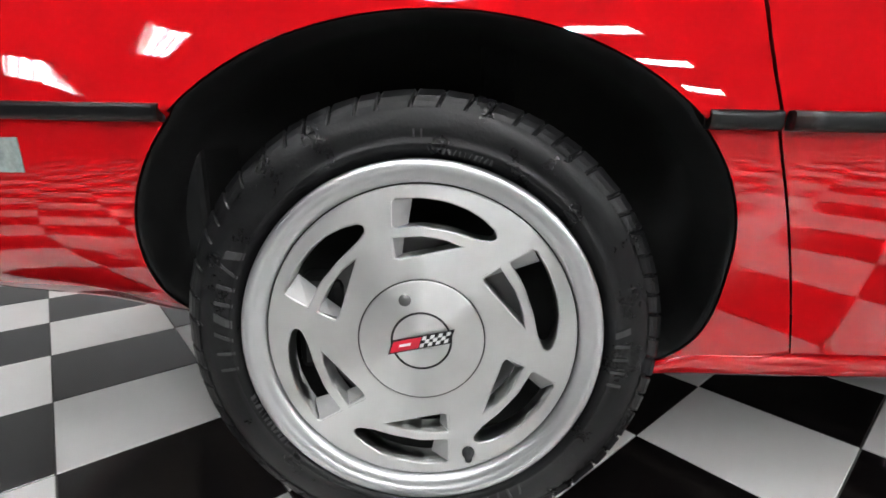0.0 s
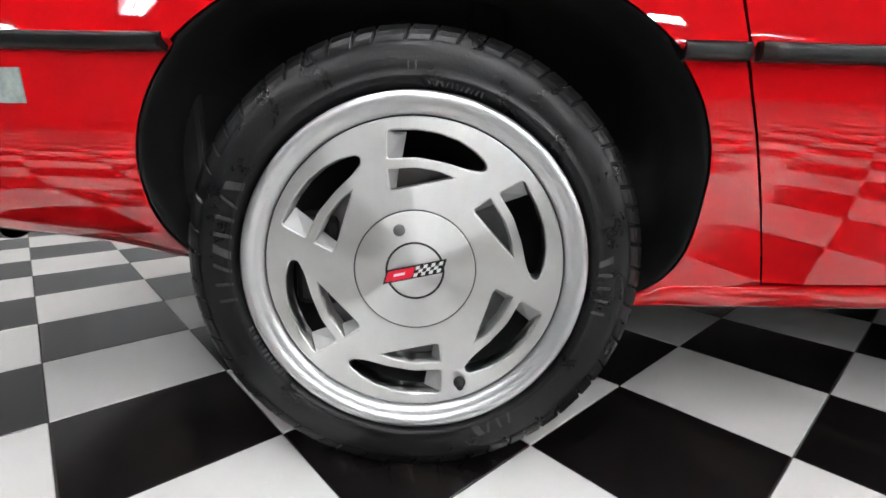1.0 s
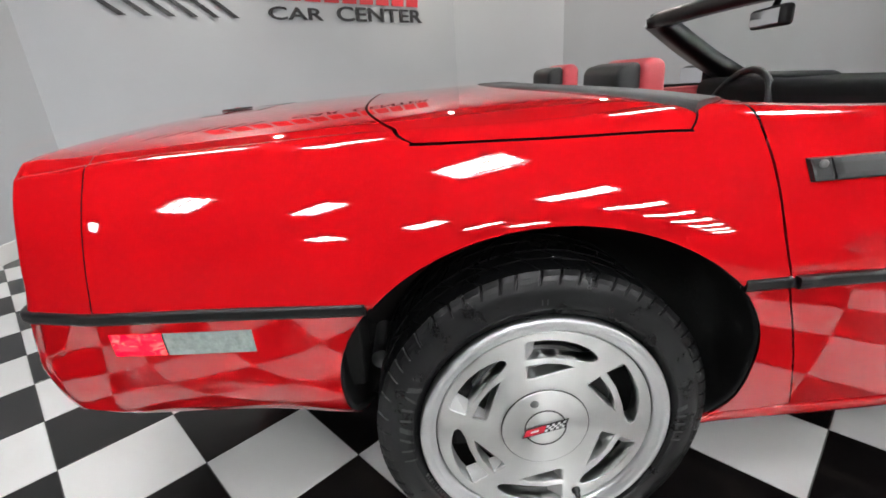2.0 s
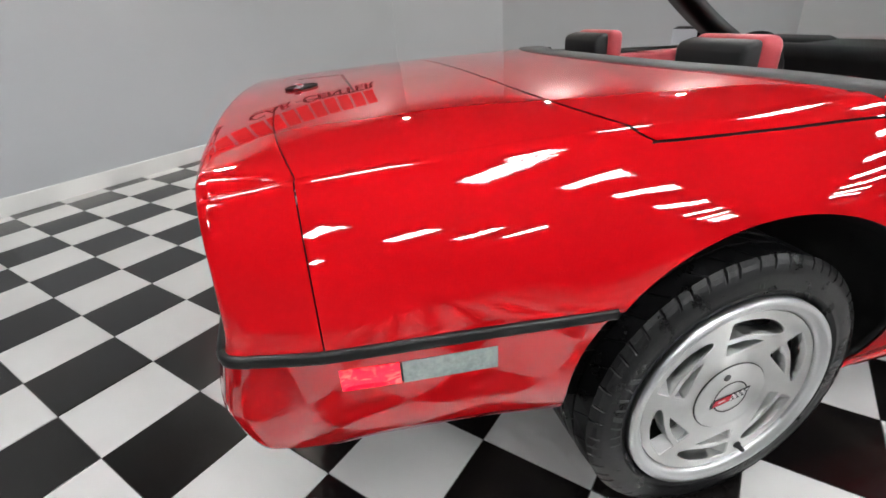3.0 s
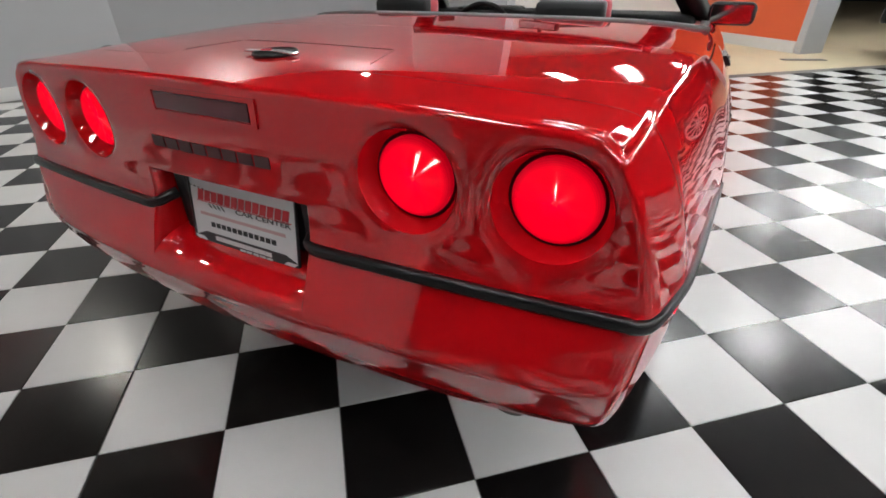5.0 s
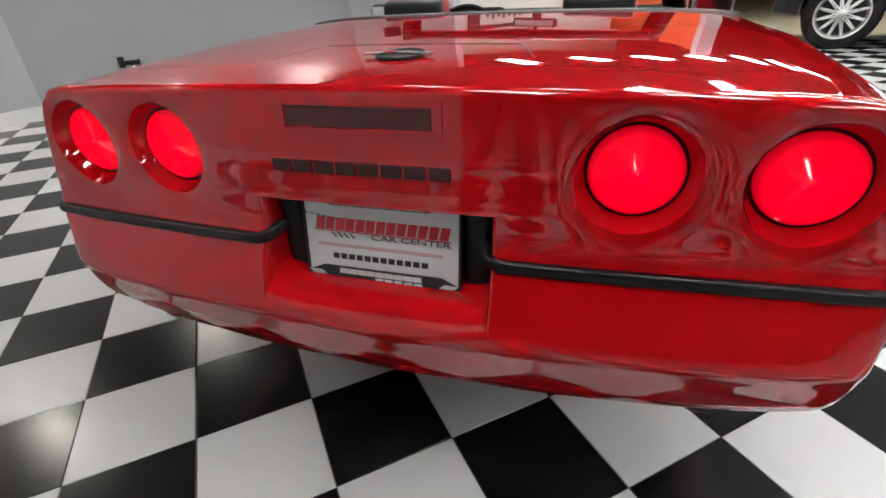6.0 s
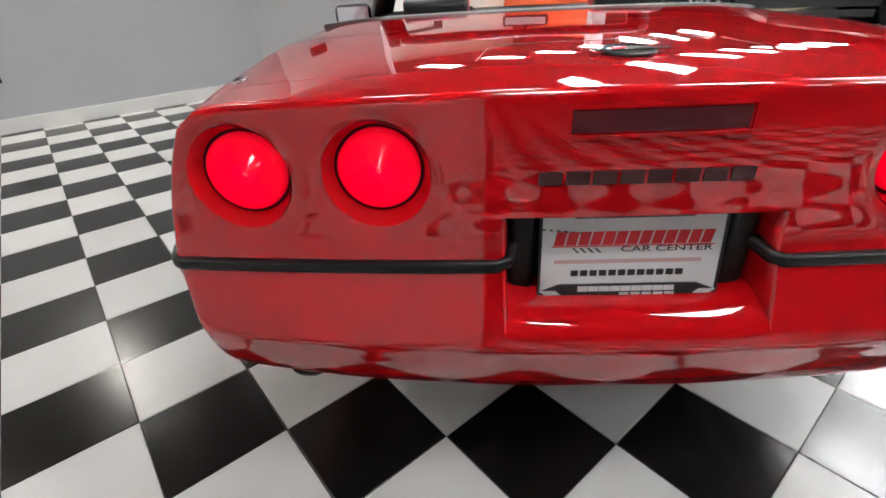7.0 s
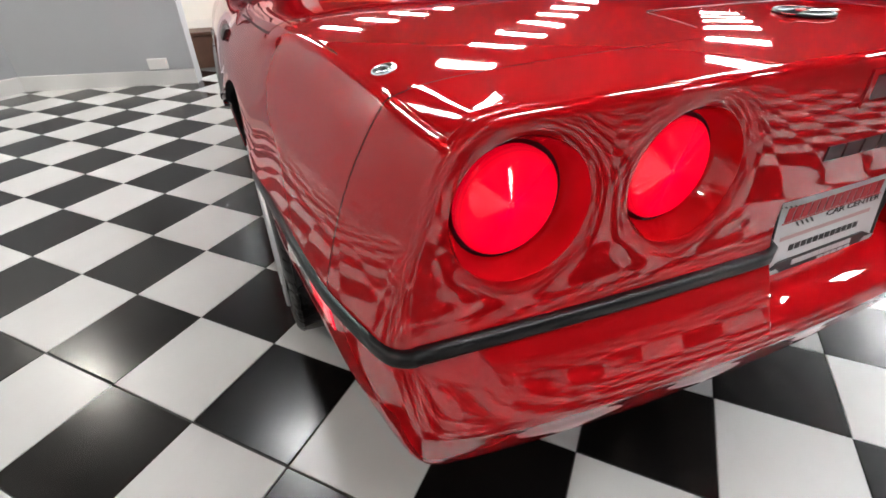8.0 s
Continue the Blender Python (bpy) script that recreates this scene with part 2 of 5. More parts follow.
def downlight(x, y):
    e = empty("downlight", pose(x, y, CEIL), "small round lit ceiling downlight", "downlight", "downlights along the walls")
    v, f = revolve([(-0.002, 0.062), (-0.010, 0.060), (-0.012, 0.052), (-0.004, 0.046)], 24, "z")
    mesh_part("bezel", v, f, FIXTURE, e)
    v, f = revolve([(-0.006, 0.046), (-0.009, 0.03), (-0.010, 0.0)], 24, "z")
    mesh_part("lamp", v, f, SPOT, e, "lit warm white lamp")
    return e


spot = downlight(-2.05, 3.5)
for x, y in ((-2.10, 0.95), (-0.57, 4.75), (1.12, 4.75)):
    copy_thing(spot, pose(x, y, CEIL))

# ---- car ----
car = empty("convertible_car", pose(1.131, 0.422, 0, 0, 0, -41.5), "glossy red two-seat convertible sports car with open top", "car")
AXLE_Y, AXLE_Z, WHEELBASE = -0.046, 0.325, 2.443
ARCH_Y, ARCH_Z, ARCH_R, ARCH_RB = -0.036, 0.450, 0.378, 0.386
ARCH_UP, ARCH_DOWN, ARCH_BACK = 0.284, 0.197, 0.50


def arch_d(y, z, yc=None):
    """Below one inside the wheel arch, one on its rim."""
    yc = ARCH_Y if yc is None else yc
    u, v = (y - yc) / (ARCH_R if y > yc else ARCH_RB), (z - ARCH_Z) / (ARCH_UP if z > ARCH_Z else ARCH_DOWN if y > yc else ARCH_BACK)
    return (u**4 + v**4) ** 0.25 if u > 0 and v < 0 else math.hypot(u, v)


def arch_pt(a, yc=None, grow=0.0):
    """A point of the arch's rim at an angle, grown outward."""
    yc = ARCH_Y if yc is None else yc
    u, v = math.cos(a), math.sin(a)
    up = ARCH_UP if v > 0 else ARCH_DOWN if u > 0 else ARCH_BACK
    if u > 0 and v < 0:
        q = (u**4 + v**4) ** 0.25
        u, v = u / q, v / q
    return yc + ((ARCH_R if u > 0 else ARCH_RB) + grow) * u, max(ARCH_Z + (up + grow) * v, 0.272)


def lerp(table, x):
    return float(np.interp(x, [a for a, _ in table], [b for _, b in table]))


def smooth_table(table):
    """A smooth curve through the table's points, as a function."""
    xs = np.array([a for a, _ in table])
    ys = np.array([b for _, b in table])
    d = np.gradient(ys, xs)

    def f(x):
        x = min(max(x, xs[0]), xs[-1])
        i = int(min(np.searchsorted(xs, x, side="right") - 1, len(xs) - 2))
        h = xs[i + 1] - xs[i]
        t = (x - xs[i]) / h
        return float((2 * t**3 - 3 * t**2 + 1) * ys[i] + (t**3 - 2 * t**2 + t) * h * d[i] + (3 * t**2 - 2 * t**3) * ys[i + 1] + (t**3 - t**2) * h * d[i + 1])

    return f


half_width = smooth_table([(-1.05, 0.785), (-0.95, 0.807), (-0.90, 0.821), (-0.83, 0.838), (-0.76, 0.847), (-0.66, 0.857), (-0.5, 0.870), (-0.25, 0.884), (0.0, 0.894), (0.35, 0.904), (0.8, 0.906), (1.4, 0.900), (1.9, 0.884), (2.5, 0.874), (2.9, 0.850), (3.2, 0.79), (3.35, 0.70), (3.43, 0.58), (3.46, 0.46)])
side_top = smooth_table([(-1.05, 0.846), (-0.93, 0.852), (-0.8, 0.864), (-0.55, 0.870), (-0.3, 0.872), (0.0, 0.866), (0.25, 0.861), (0.5, 0.842), (0.9, 0.825), (1.3, 0.814), (1.9, 0.79), (2.44, 0.755), (3.0, 0.67), (3.5, 0.58)])
trim_mid = smooth_table([(-1.05, 0.622), (-0.9, 0.622), (-0.59, 0.6225), (-0.45, 0.620), (0.0, 0.616), (0.46, 0.610), (1.3, 0.600), (2.44, 0.585), (3.0, 0.56), (3.5, 0.52)])
bottom_z = smooth_table([(-1.05, 0.406), (-0.95, 0.401), (-0.86, 0.388), (-0.70, 0.357), (-0.56, 0.335), (-0.43, 0.303), (0.0, 0.282), (0.25, 0.285), (0.34, 0.3035), (0.46, 0.3040), (1.3, 0.3040), (1.9, 0.302), (2.2, 0.28), (2.8, 0.25), (3.5, 0.25)])
centre_z = smooth_table([(-1.02, 0.899), (-0.81, 0.915), (-0.68, 0.920), (-0.27, 0.931), (0.0, 0.935), (0.3, 0.935)])
lean_in = smooth_table([(-1.05, 0.050), (-0.95, 0.056), (-0.83, 0.060), (-0.55, 0.052), (-0.3, 0.042), (0.3, 0.036), (3.5, 0.036)])
roll_in = smooth_table([(-1.05, 0.018), (-0.95, 0.024), (-0.83, 0.039), (-0.70, 0.047), (-0.3, 0.052), (0.3, 0.062), (1.0, 0.052), (3.5, 0.046)])
shoulder_r = smooth_table([(-1.05, 0.017), (-0.93, 0.016), (-0.8, 0.020), (-0.4, 0.040), (0.0, 0.055), (0.25, 0.080), (0.5, 0.080), (1.0, 0.060), (1.4, 0.050), (3.5, 0.050)])
low_tuck = smooth_table([(-1.05, 0.010), (-0.92, 0.014), (-0.75, 0.060), (3.5, 0.062)])
HALF_TRIM = 0.0100
TAILS = [(0.415, 0.776), (0.638, 0.772)]
TAIL_R = 0.086


def flare(y, z):
    """The slight swelling of the body round a wheel arch."""
    out = 0.0
    for yc in (ARCH_Y, ARCH_Y + WHEELBASE):
        if abs(y - yc) < 0.75:
            d = max(arch_d(y, z, yc) - 1.0, 0.0)
            out += 0.0085 * math.exp(-((d / 0.27) ** 2))
    return out


def side_x(y, z):
    w, tm = half_width(y), trim_mid(y)
    top = side_top(y)
    if z >= tm:
        u = (z - tm) / max(top - tm, 0.02)
        return w - lean_in(y) * u - roll_in(y) * u**3 + flare(y, z)
    v = (tm - z) / 0.3
    u = min((tm - z) / (tm - bottom_z(y)), 1.1)
    tuck = min(max((0.25 - y) / 0.5, 0.0), 1.0)
    return w - 0.004 - (1 - tuck) * (0.008 * v + 0.042 * v * v) - tuck * (0.012 * u + low_tuck(y) * u**5)


def rear_y(x, z):
    # the lower bumper's edge rises towards the corners
    z -= 0.024 * min(abs(x) / 0.74, 1.05) ** 2 * min(max((0.61 - z) / 0.16, 0.0), 1.0)
    dip = 0.0
    if z > 0.63:
        # the surface rolls into the lamp recesses
        for cx, cz in TAILS:
            d = max(math.hypot(abs(x) - cx, z - cz) - TAIL_R, 0.0)
            edge = min(max((abs(x) - 0.690) / 0.045, 0.0), 1.0)
            dip += 0.005 * math.exp(-d / 0.011) * (1 - edge * edge * (3 - 2 * edge))
    return smooth_rear(z) + 0.07 * x * x - lower_bulge(z) * max(0.0, 1 - (x / 0.82) ** 10) + dip


smooth_rear = smooth_table([(0.250, -0.955), (0.318, -0.978), (0.330, -0.985), (0.350, -0.998), (0.370, -1.010), (0.385, -1.018), (0.400, -1.023), (0.420, -1.027), (0.460, -1.030), (0.500, -1.031), (0.540, -1.031), (0.580, -1.030), (0.610, -1.028), (0.64, -1.018), (0.72, -1.010), (0.80, -1.008), (0.88, -1.004), (0.95, -1.0)])
lower_bulge = smooth_table([(0.250, 0.0000), (0.318, 0.0150), (0.330, 0.0175), (0.360, 0.0185), (0.390, 0.0190), (0.420, 0.0250), (0.450, 0.0325), (0.473, 0.0395), (0.480, 0.0410), (0.487, 0.0410), (0.500, 0.0378), (0.540, 0.0240), (0.580, 0.0105), (0.610, 0.0000), (0.64, 0.0), (0.95, 0.0)])
corner_r = smooth_table([(0.25, 0.040), (0.37, 0.042), (0.45, 0.044), (0.55, 0.042), (0.64, 0.036), (0.70, 0.024), (0.80, 0.018), (0.88, 0.016), (0.95, 0.016)])

X_REAR = [0.0, 0.03, 0.06, 0.09, 0.12, 0.15, 0.18, 0.20, 0.22, 0.23] + [0.25 + 0.01 * i for i in range(46)]
N_ARC = 18
SEAM_Y, LID_Y, LIDF_Y, DOOR_Y = -0.828, -0.288, 0.246, 0.345
GAP = 0.0045
SEAM_GAP, LID_GAP = 0.0024, 0.0070
N_FRONT = 10
Y_SIDE = [-0.93 + 0.0092 * i for i in range(N_FRONT)] + [-0.838, SEAM_Y, SEAM_Y + SEAM_GAP] + [-0.815 + 0.01 * i for i in range(53)] + [LID_Y, LID_Y + LID_GAP] + [-0.275 + 0.01 * i for i in range(52)] + [LIDF_Y, LIDF_Y + GAP] + [0.259 + 0.01 * i for i in range(8)] + [DOOR_Y]
N_REAR = len(X_REAR)
N_PER = N_REAR + 2 + N_ARC + len(Y_SIDE)
N_UP, N_MID = 30, 12
LEVEL_STEPS = [("round", 7), ("rec_top", N_UP), ("trim_top", N_MID), ("trim_bot", 3), ("rec_bot", 14), ("bottom", 28), ("lip", 3)]


door_edge = smooth_table([(0.25, 0.478), (0.356, 0.441), (0.50, 0.393), (0.629, 0.353), (0.69, 0.342), (0.76, 0.337), (0.95, 0.335)])


def door_shift(y, z):
    """The slant of the door's rear edge."""
    w = max(0.0, 1 - abs(y - DOOR_Y) / 0.22)
    w = w * w * (3 - 2 * w)
    return w * (door_edge(z) - DOOR_Y) if z < 0.95 else 0


@functools.lru_cache(maxsize=None)
def corner(z):
    """Where the rear face ends, where the side begins and the rounding between them."""
    r = corner_r(z)
    y_end = -0.94
    for _ in range(5):
        xc = side_x(y_end, z) - r
        y_end = rear_y(xc, z) + 1.15 * r
    lean_s = (side_x(y_end + 0.02, z) - side_x(y_end - 0.02, z)) / 0.04
    lean_r = (rear_y(xc, z) - rear_y(xc - 0.02, z)) / 0.02
    return xc, y_end, r, lean_s, lean_r


def perimeter(k, z):
    """Plan place of the shell's wall at perimeter sample k and height z."""
    xc, y_end, r, lean_s, lean_r = corner(z)
    squeeze = min(1.0, (xc - 0.012 - 0.5) / 0.2)
    if k < N_REAR:
        x = X_REAR[k]
        x = x if x < 0.5 else 0.5 + (x - 0.5) * squeeze
        return x, rear_y(x, z)
    k -= N_REAR
    if k < 2:
        x = 0.5 + 0.2 * squeeze
        x += (xc - x) * (k + 1) / 3
        return x, rear_y(x, z)
    k -= 2
    if k < N_ARC:
        # a rounded corner that runs smoothly into the rear face and the side
        a = math.pi / 2 * (k / (N_ARC - 1))
        ry = y_end - rear_y(xc, z)
        y = y_end - ry * math.cos(a)
        x = xc + r * math.sin(a)
        return x + lean_s * (y - y_end) * math.sin(a) ** 4, y + lean_r * (x - xc) * math.cos(a) ** 4
    k -= N_ARC
    if k < N_FRONT:
        y = y_end + (-0.838 - y_end) * (k + 1) / (N_FRONT + 1)
        return side_x(y, z), y
    y = Y_SIDE[k]
    y += door_shift(y, z)
    return side_x(y, z), y


def lid_shift(y, level):
    """The rounded lower corners of the soft top's lid."""
    g = (level / 7) ** 3 if level <= 7 else max(0.0, 1 - (level - 7) / 9)
    out = 0.0
    for y0, amount in ((LID_Y, 0.030), (LIDF_Y, -0.026)):
        w = max(0.0, 1 - abs(y - y0) / 0.09)
        out += amount * w * w * (3 - 2 * w) * g
    return out


def shell():
    """The rear half of the body's right side as a grid: levels down the wall for each perimeter sample, and the deck."""
    lev = []
    for k in range(N_PER):
        y0 = perimeter(k, 0.7)[1]
        x0 = perimeter(k, 0.7)[0]
        side = min(max((k - N_REAR - 2) / (N_ARC - 1), 0), 1)
        lean = radians(6 + 26 * side)
        R = 0.012 if side < 1 else shoulder_r(y0)
        zt = 0.888 - 0.022 * (x0 / 0.8) ** 2 - 0.016 * max(0.0, (x0 - 0.64) / 0.12) ** 2
        zt = (1 - side) * zt + side * side_top(y0)
        tm = trim_mid(y0) if side > 0 else 0.624 - 0.002 * (x0 / 0.8) ** 2
        if 0 < side < 1:
            tm = 0.621
        bz = bottom_z(y0) if side == 1 else ((1 - side) * (0.320 + 0.062 * (min(x0, 0.76) / 0.72) ** 2) + side * bottom_z(y0))
        keys = [zt, 0.705 if zt > 0.75 else tm + 0.03, tm + HALF_TRIM, tm - HALF_TRIM, 0.497, bz, bz + 0.004]
        col = []
        # rounding from the deck's edge to the wall
        xq, yq = perimeter(k, zt)
        ka, kb = max(k - 1, 0), min(k + 1, N_PER - 1)
        pa, pb = perimeter(ka, zt), perimeter(kb, zt)
        tx, ty = pb[0] - pa[0], pb[1] - pa[1]
        ln = math.hypot(tx, ty)
        nx, ny = -ty / ln, tx / ln
        fm = math.pi / 2 - lean
        for i in range(7):
            fi = fm * i / 7
            off = R * (math.sin(fm) - math.sin(fi))
            slip = lid_shift(y0, i) if side == 1 else 0.0
            col.append((max(xq + nx * off, 0.0) if k else 0.0, yq + ny * off + slip, zt + R * (math.cos(fi) - math.cos(fm))))
        for (na, n), za, zb in zip(LEVEL_STEPS[1:], keys[:-1], keys[1:]):
            for i in range(n):
                z = za + (zb - za) * (i / n if na != "rec_top" or i != 1 else 0.026)
                if na == "lip":
                    x, y = perimeter(k, bz)
                    w = min(1.0, abs(x) / 0.5)
                    col.append((x * (1 - 0.014 * i), y + 0.012 * i * (1 - side), bz - 0.002 * i))
                else:
                    x, y = perimeter(k, z)
                    col.append((x, y + (lid_shift(y0, len(col)) if side == 1 else 0.0), z))
        lev.append(col)
    return lev


COLS = shell()
N_LEV = len(COLS[0])
L_ROUND = 7
L_TRIM_A = 7 + N_UP + N_MID
L_TRIM_B = L_TRIM_A + 3
L_REC_A = 7 + N_UP
L_REC_B = L_TRIM_B + 14
K_CORNER = N_REAR + 2 + N_ARC // 2


CROWN = 0.038


def deck():
    """Grid of the rear deck: rows from the rear edge forward, columns from the middle outward."""
    rear = [COLS[k][0] for k in range(K_CORNER + 1)]
    side = [COLS[k][0] for k in range(K_CORNER, N_PER)]
    rows = []
    y_first = rear[0][1]
    ys0 = side[0][1]
    for j, b in enumerate(side):
        f = (b[1] - ys0) / (side[-1][1] - ys0)
        # rows bend: the seams run further back in the middle
        yc = lerp([(ys0, y_first), (SEAM_Y, -0.872), (LID_Y, -0.362), (LIDF_Y, 0.03), (DOOR_Y, 0.16)], b[1])
        pw = lerp([(ys0, 2.0), (SEAM_Y, 4.0), (LID_Y, 6.0), (LIDF_Y, 2.2)], b[1])
        zc = centre_z(yc) + (rear[0][2] - centre_z(y_first)) * max(0.0, 1 - (yc - y_first) / 0.25) ** 2
        fade = max(0.0, 1 - (b[1] - ys0) / 0.25) ** 2
        row = []
        for i, a in enumerate(rear):
            s = a[0] / rear[-1][0]
            x = s * b[0]
            y = (1 - s**pw) * yc + s**pw * b[1] + (a[1] - ((1 - s * s) * rear[0][1] + s * s * rear[-1][1])) * fade
            z = zc - CROWN * x * x - (zc - CROWN * b[0] ** 2 - b[2]) * s**8
            z += (a[2] - (rear[0][2] - CROWN * a[0] ** 2 - (rear[0][2] - CROWN * rear[-1][0] ** 2 - rear[-1][2]) * s**8)) * fade
            row.append((x, y, z))
        row[-1] = b
        rows.append(row)
    return rows


DECK = deck()


def emit_grid(cells, pts, mirror=True):
    """Mesh data from quads of keys into pts; mirrored over x = 0 when wanted."""
    verts, index, faces = [], {}, []
    for s in (1, -1) if mirror else (1,):
        for q in cells:
            f = []
            for key in q:
                p = pts[key]
                kk = (key, s) if p[0] > 1e-5 else (key, 0)
                if kk not in index:
                    index[kk] = len(verts)
                    verts.append((p[0] * s, p[1], p[2]))
                f.append(index[kk])
            if len(set(f)) > 2:
                faces.append(tuple(f if s > 0 else f[::-1]))
    return verts, faces


PTS = {}
for k in range(N_PER):
    for l in range(N_LEV):
        PTS[("w", k, l)] = COLS[k][l]
for j in range(len(DECK)):
    for i in range(K_CORNER + 1):
        if j == 0:
            continue
        if i < K_CORNER:
            PTS[("d", i, j)] = DECK[j][i]


def deck_key(i, j):
    if j == 0:
        return ("w", i, 0)
    if i == K_CORNER:
        return ("w", K_CORNER + j, 0)
    return ("d", i, j)


K_SIDE = N_REAR + 2 + N_ARC
K_SEAM = K_SIDE + Y_SIDE.index(SEAM_Y)
K_LID = K_SIDE + Y_SIDE.index(LID_Y)
J_SEAM, J_LID = K_SEAM - K_CORNER, K_LID - K_CORNER

# cut the wheel arch: wall points inside it are drawn out to its rim
INSIDE = {}
for k in range(K_SIDE, N_PER):
    for l in range(L_ROUND, N_LEV):
        x, y, z = PTS[("w", k, l)]
        d = arch_d(y, z)
        if d < 1:
            INSIDE[("w", k, l)] = d


def arch_snap(key):
    x, y, z = PTS[key]
    d = arch_d(y, z)
    y2, z2 = ARCH_Y + (y - ARCH_Y) / d, ARCH_Z + (z - ARCH_Z) / d
    return (side_x(y2, z2), y2, z2)


# holes for the round tail lamps
HOLE = {}
for k in range(N_REAR + 2):
    for l in range(L_ROUND, L_TRIM_A):
        x, y, z = PTS[("w", k, l)]
        for cx, cz in TAILS:
            d = math.hypot(x - cx, z - cz)
            if d < TAIL_R:
                HOLE[("w", k, l)] = (cx, cz, d)

wall_cells = {}
for k in range(N_PER - 1):
    for l in range(N_LEV - 1):
        q = [("w", k, l), ("w", k + 1, l), ("w", k + 1, l + 1), ("w", k, l + 1)]
        if all(p in INSIDE for p in q) or all(p in HOLE for p in q):
            continue
        if k == K_SEAM and l < L_TRIM_A:
            continue
        if X_REAR[min(k, N_REAR - 1)] < 0.2199 and L_REC_A <= l < L_REC_B and k < N_REAR:
            continue
        wall_cells[(k, l)] = q
moved = {}
for q in wall_cells.values():
    for p in q:
        if p in INSIDE and p not in moved:
            moved[p] = arch_snap(p)
        elif p in HOLE and p not in moved:
            cx, cz, d = HOLE[p]
            x, y, z = PTS[p]
            x2, z2 = cx + (x - cx) * TAIL_R / d, cz + (z - cz) * TAIL_R / d
            moved[p] = (x2, rear_y(x2, z2), z2)
PTS.update(moved)

K_LIDF = K_SIDE + Y_SIDE.index(LIDF_Y)
J_LIDF = K_LIDF - K_CORNER
K_ARCH = max(k for k in range(K_SIDE, N_PER) if COLS[k][L_TRIM_B][1] < -0.2)
bumper = [q for (k, l), q in wall_cells.items() if k < K_SEAM or (l >= L_TRIM_A and k < K_ARCH)]
quarter, lid, inner = [], [], []
for (k, l), q in wall_cells.items():
    inner.append(q)
    if k <= K_SEAM or (l >= L_TRIM_A and k < K_ARCH):
        continue
    if K_LID <= k <= K_LIDF and l <= L_ROUND:
        if K_LID < k < K_LIDF and l < L_ROUND:
            lid.append(q)
    else:
        quarter.append(q)
for j in range(len(DECK) - 1):
    for i in range(K_CORNER):
        q = [deck_key(i, j), deck_key(i, j + 1), deck_key(i + 1, j + 1), deck_key(i + 1, j)]
        if j >= J_LIDF and X_REAR[min(i, N_REAR - 1)] < 0.66:
            continue
        inner.append(q)
        if j < J_SEAM:
            bumper.append(q)
        elif j in (J_LID, J_LIDF) or (j == J_SEAM and X_REAR[min(i, N_REAR - 1)] > 0.245):
            continue
        elif J_LID < j < J_LIDF:
            lid.append(q)
        else:
            quarter.append(q)
mesh_part("rear_bumper_cover", *emit_grid(bumper, PTS), RED, car)
mesh_part("rear_body_panel", *emit_grid(quarter, PTS), RED, car)
mesh_part("soft_top_lid", *emit_grid(lid, PTS), RED, car)
# dark structure that shows in the panel gaps
INNER = {}
for q in inner:
    for key in q:
        if key not in INNER:
            x, y, z = PTS[key]
            deep = key[0] == "d" or key[2] < 4
            INNER[key] = (x - (0.0 if y < -0.955 else 0.014) * min(1.0, max(0.0, (x - 0.66) / 0.04)), y + 0.014 if y < -0.86 else y, z - 0.014 if deep else z)
mesh_part("inner_structure", *emit_grid(inner, INNER), BLACK, car)


# ---- wheels ----
def flat_plate(splines, depth, bevel, res=2):
    """Mesh of a plate in the xy plane with holes, from closed outlines; the first is the rim."""
    cu = bpy.data.curves.new("outline", "CURVE")
    cu.dimensions, cu.fill_mode, cu.extrude, cu.bevel_depth, cu.bevel_resolution = "2D", "BOTH", depth / 2, bevel, res
    for pts in splines:
        sp = cu.splines.new("POLY")
        sp.points.add(len(pts) - 1)
        for p, (x, y) in zip(sp.points, pts):
            p.co = (x, y, 0, 1)
        sp.use_cyclic_u = True
    ob = bpy.data.objects.new("outline", cu)
    scene.collection.objects.link(ob)
    bpy.context.view_layer.update()
    me = bpy.data.meshes.new_from_object(ob.evaluated_get(bpy.context.evaluated_depsgraph_get()))
    bpy.data.objects.remove(ob)
    bpy.data.curves.remove(cu)
    return me


def rounded(pts, r, n=5):
    """A closed outline with its corners rounded by r."""
    out = []
    m = len(pts)
    for i in range(m):
        p, a, b = Vector(pts[i]), Vector(pts[i - 1]), Vector(pts[(i + 1) % m])
        da, db = (a - p), (b - p)
        ra = min(r, da.length * 0.45, db.length * 0.45)
        s, e = p + da.normalized() * ra, p + db.normalized() * ra
        for k in range(n + 1):
            t = k / n
            out.append(tuple((1 - t) ** 2 * s + 2 * t * (1 - t) * p + t * t * e))
    return out


def arc_pts(r, a0, a1, n, cx=0.0, cy=0.0):
    return [(cx + r * math.cos(a0 + (a1 - a0) * k / n), cy + r * math.sin(a0 + (a1 - a0) * k / n)) for k in range(n)]


def turned(me, m):
    me.transform(m)
    return me


def add_mesh(name, me, material, parent, label="", smooth=False):
    me.materials.clear()
    me.materials.append(material)
    if smooth:
        me.polygons.foreach_set("use_smooth", [True] * len(me.polygons))
    ob = new(name, me)
    ob.parent = parent
    return tagged(ob, label)


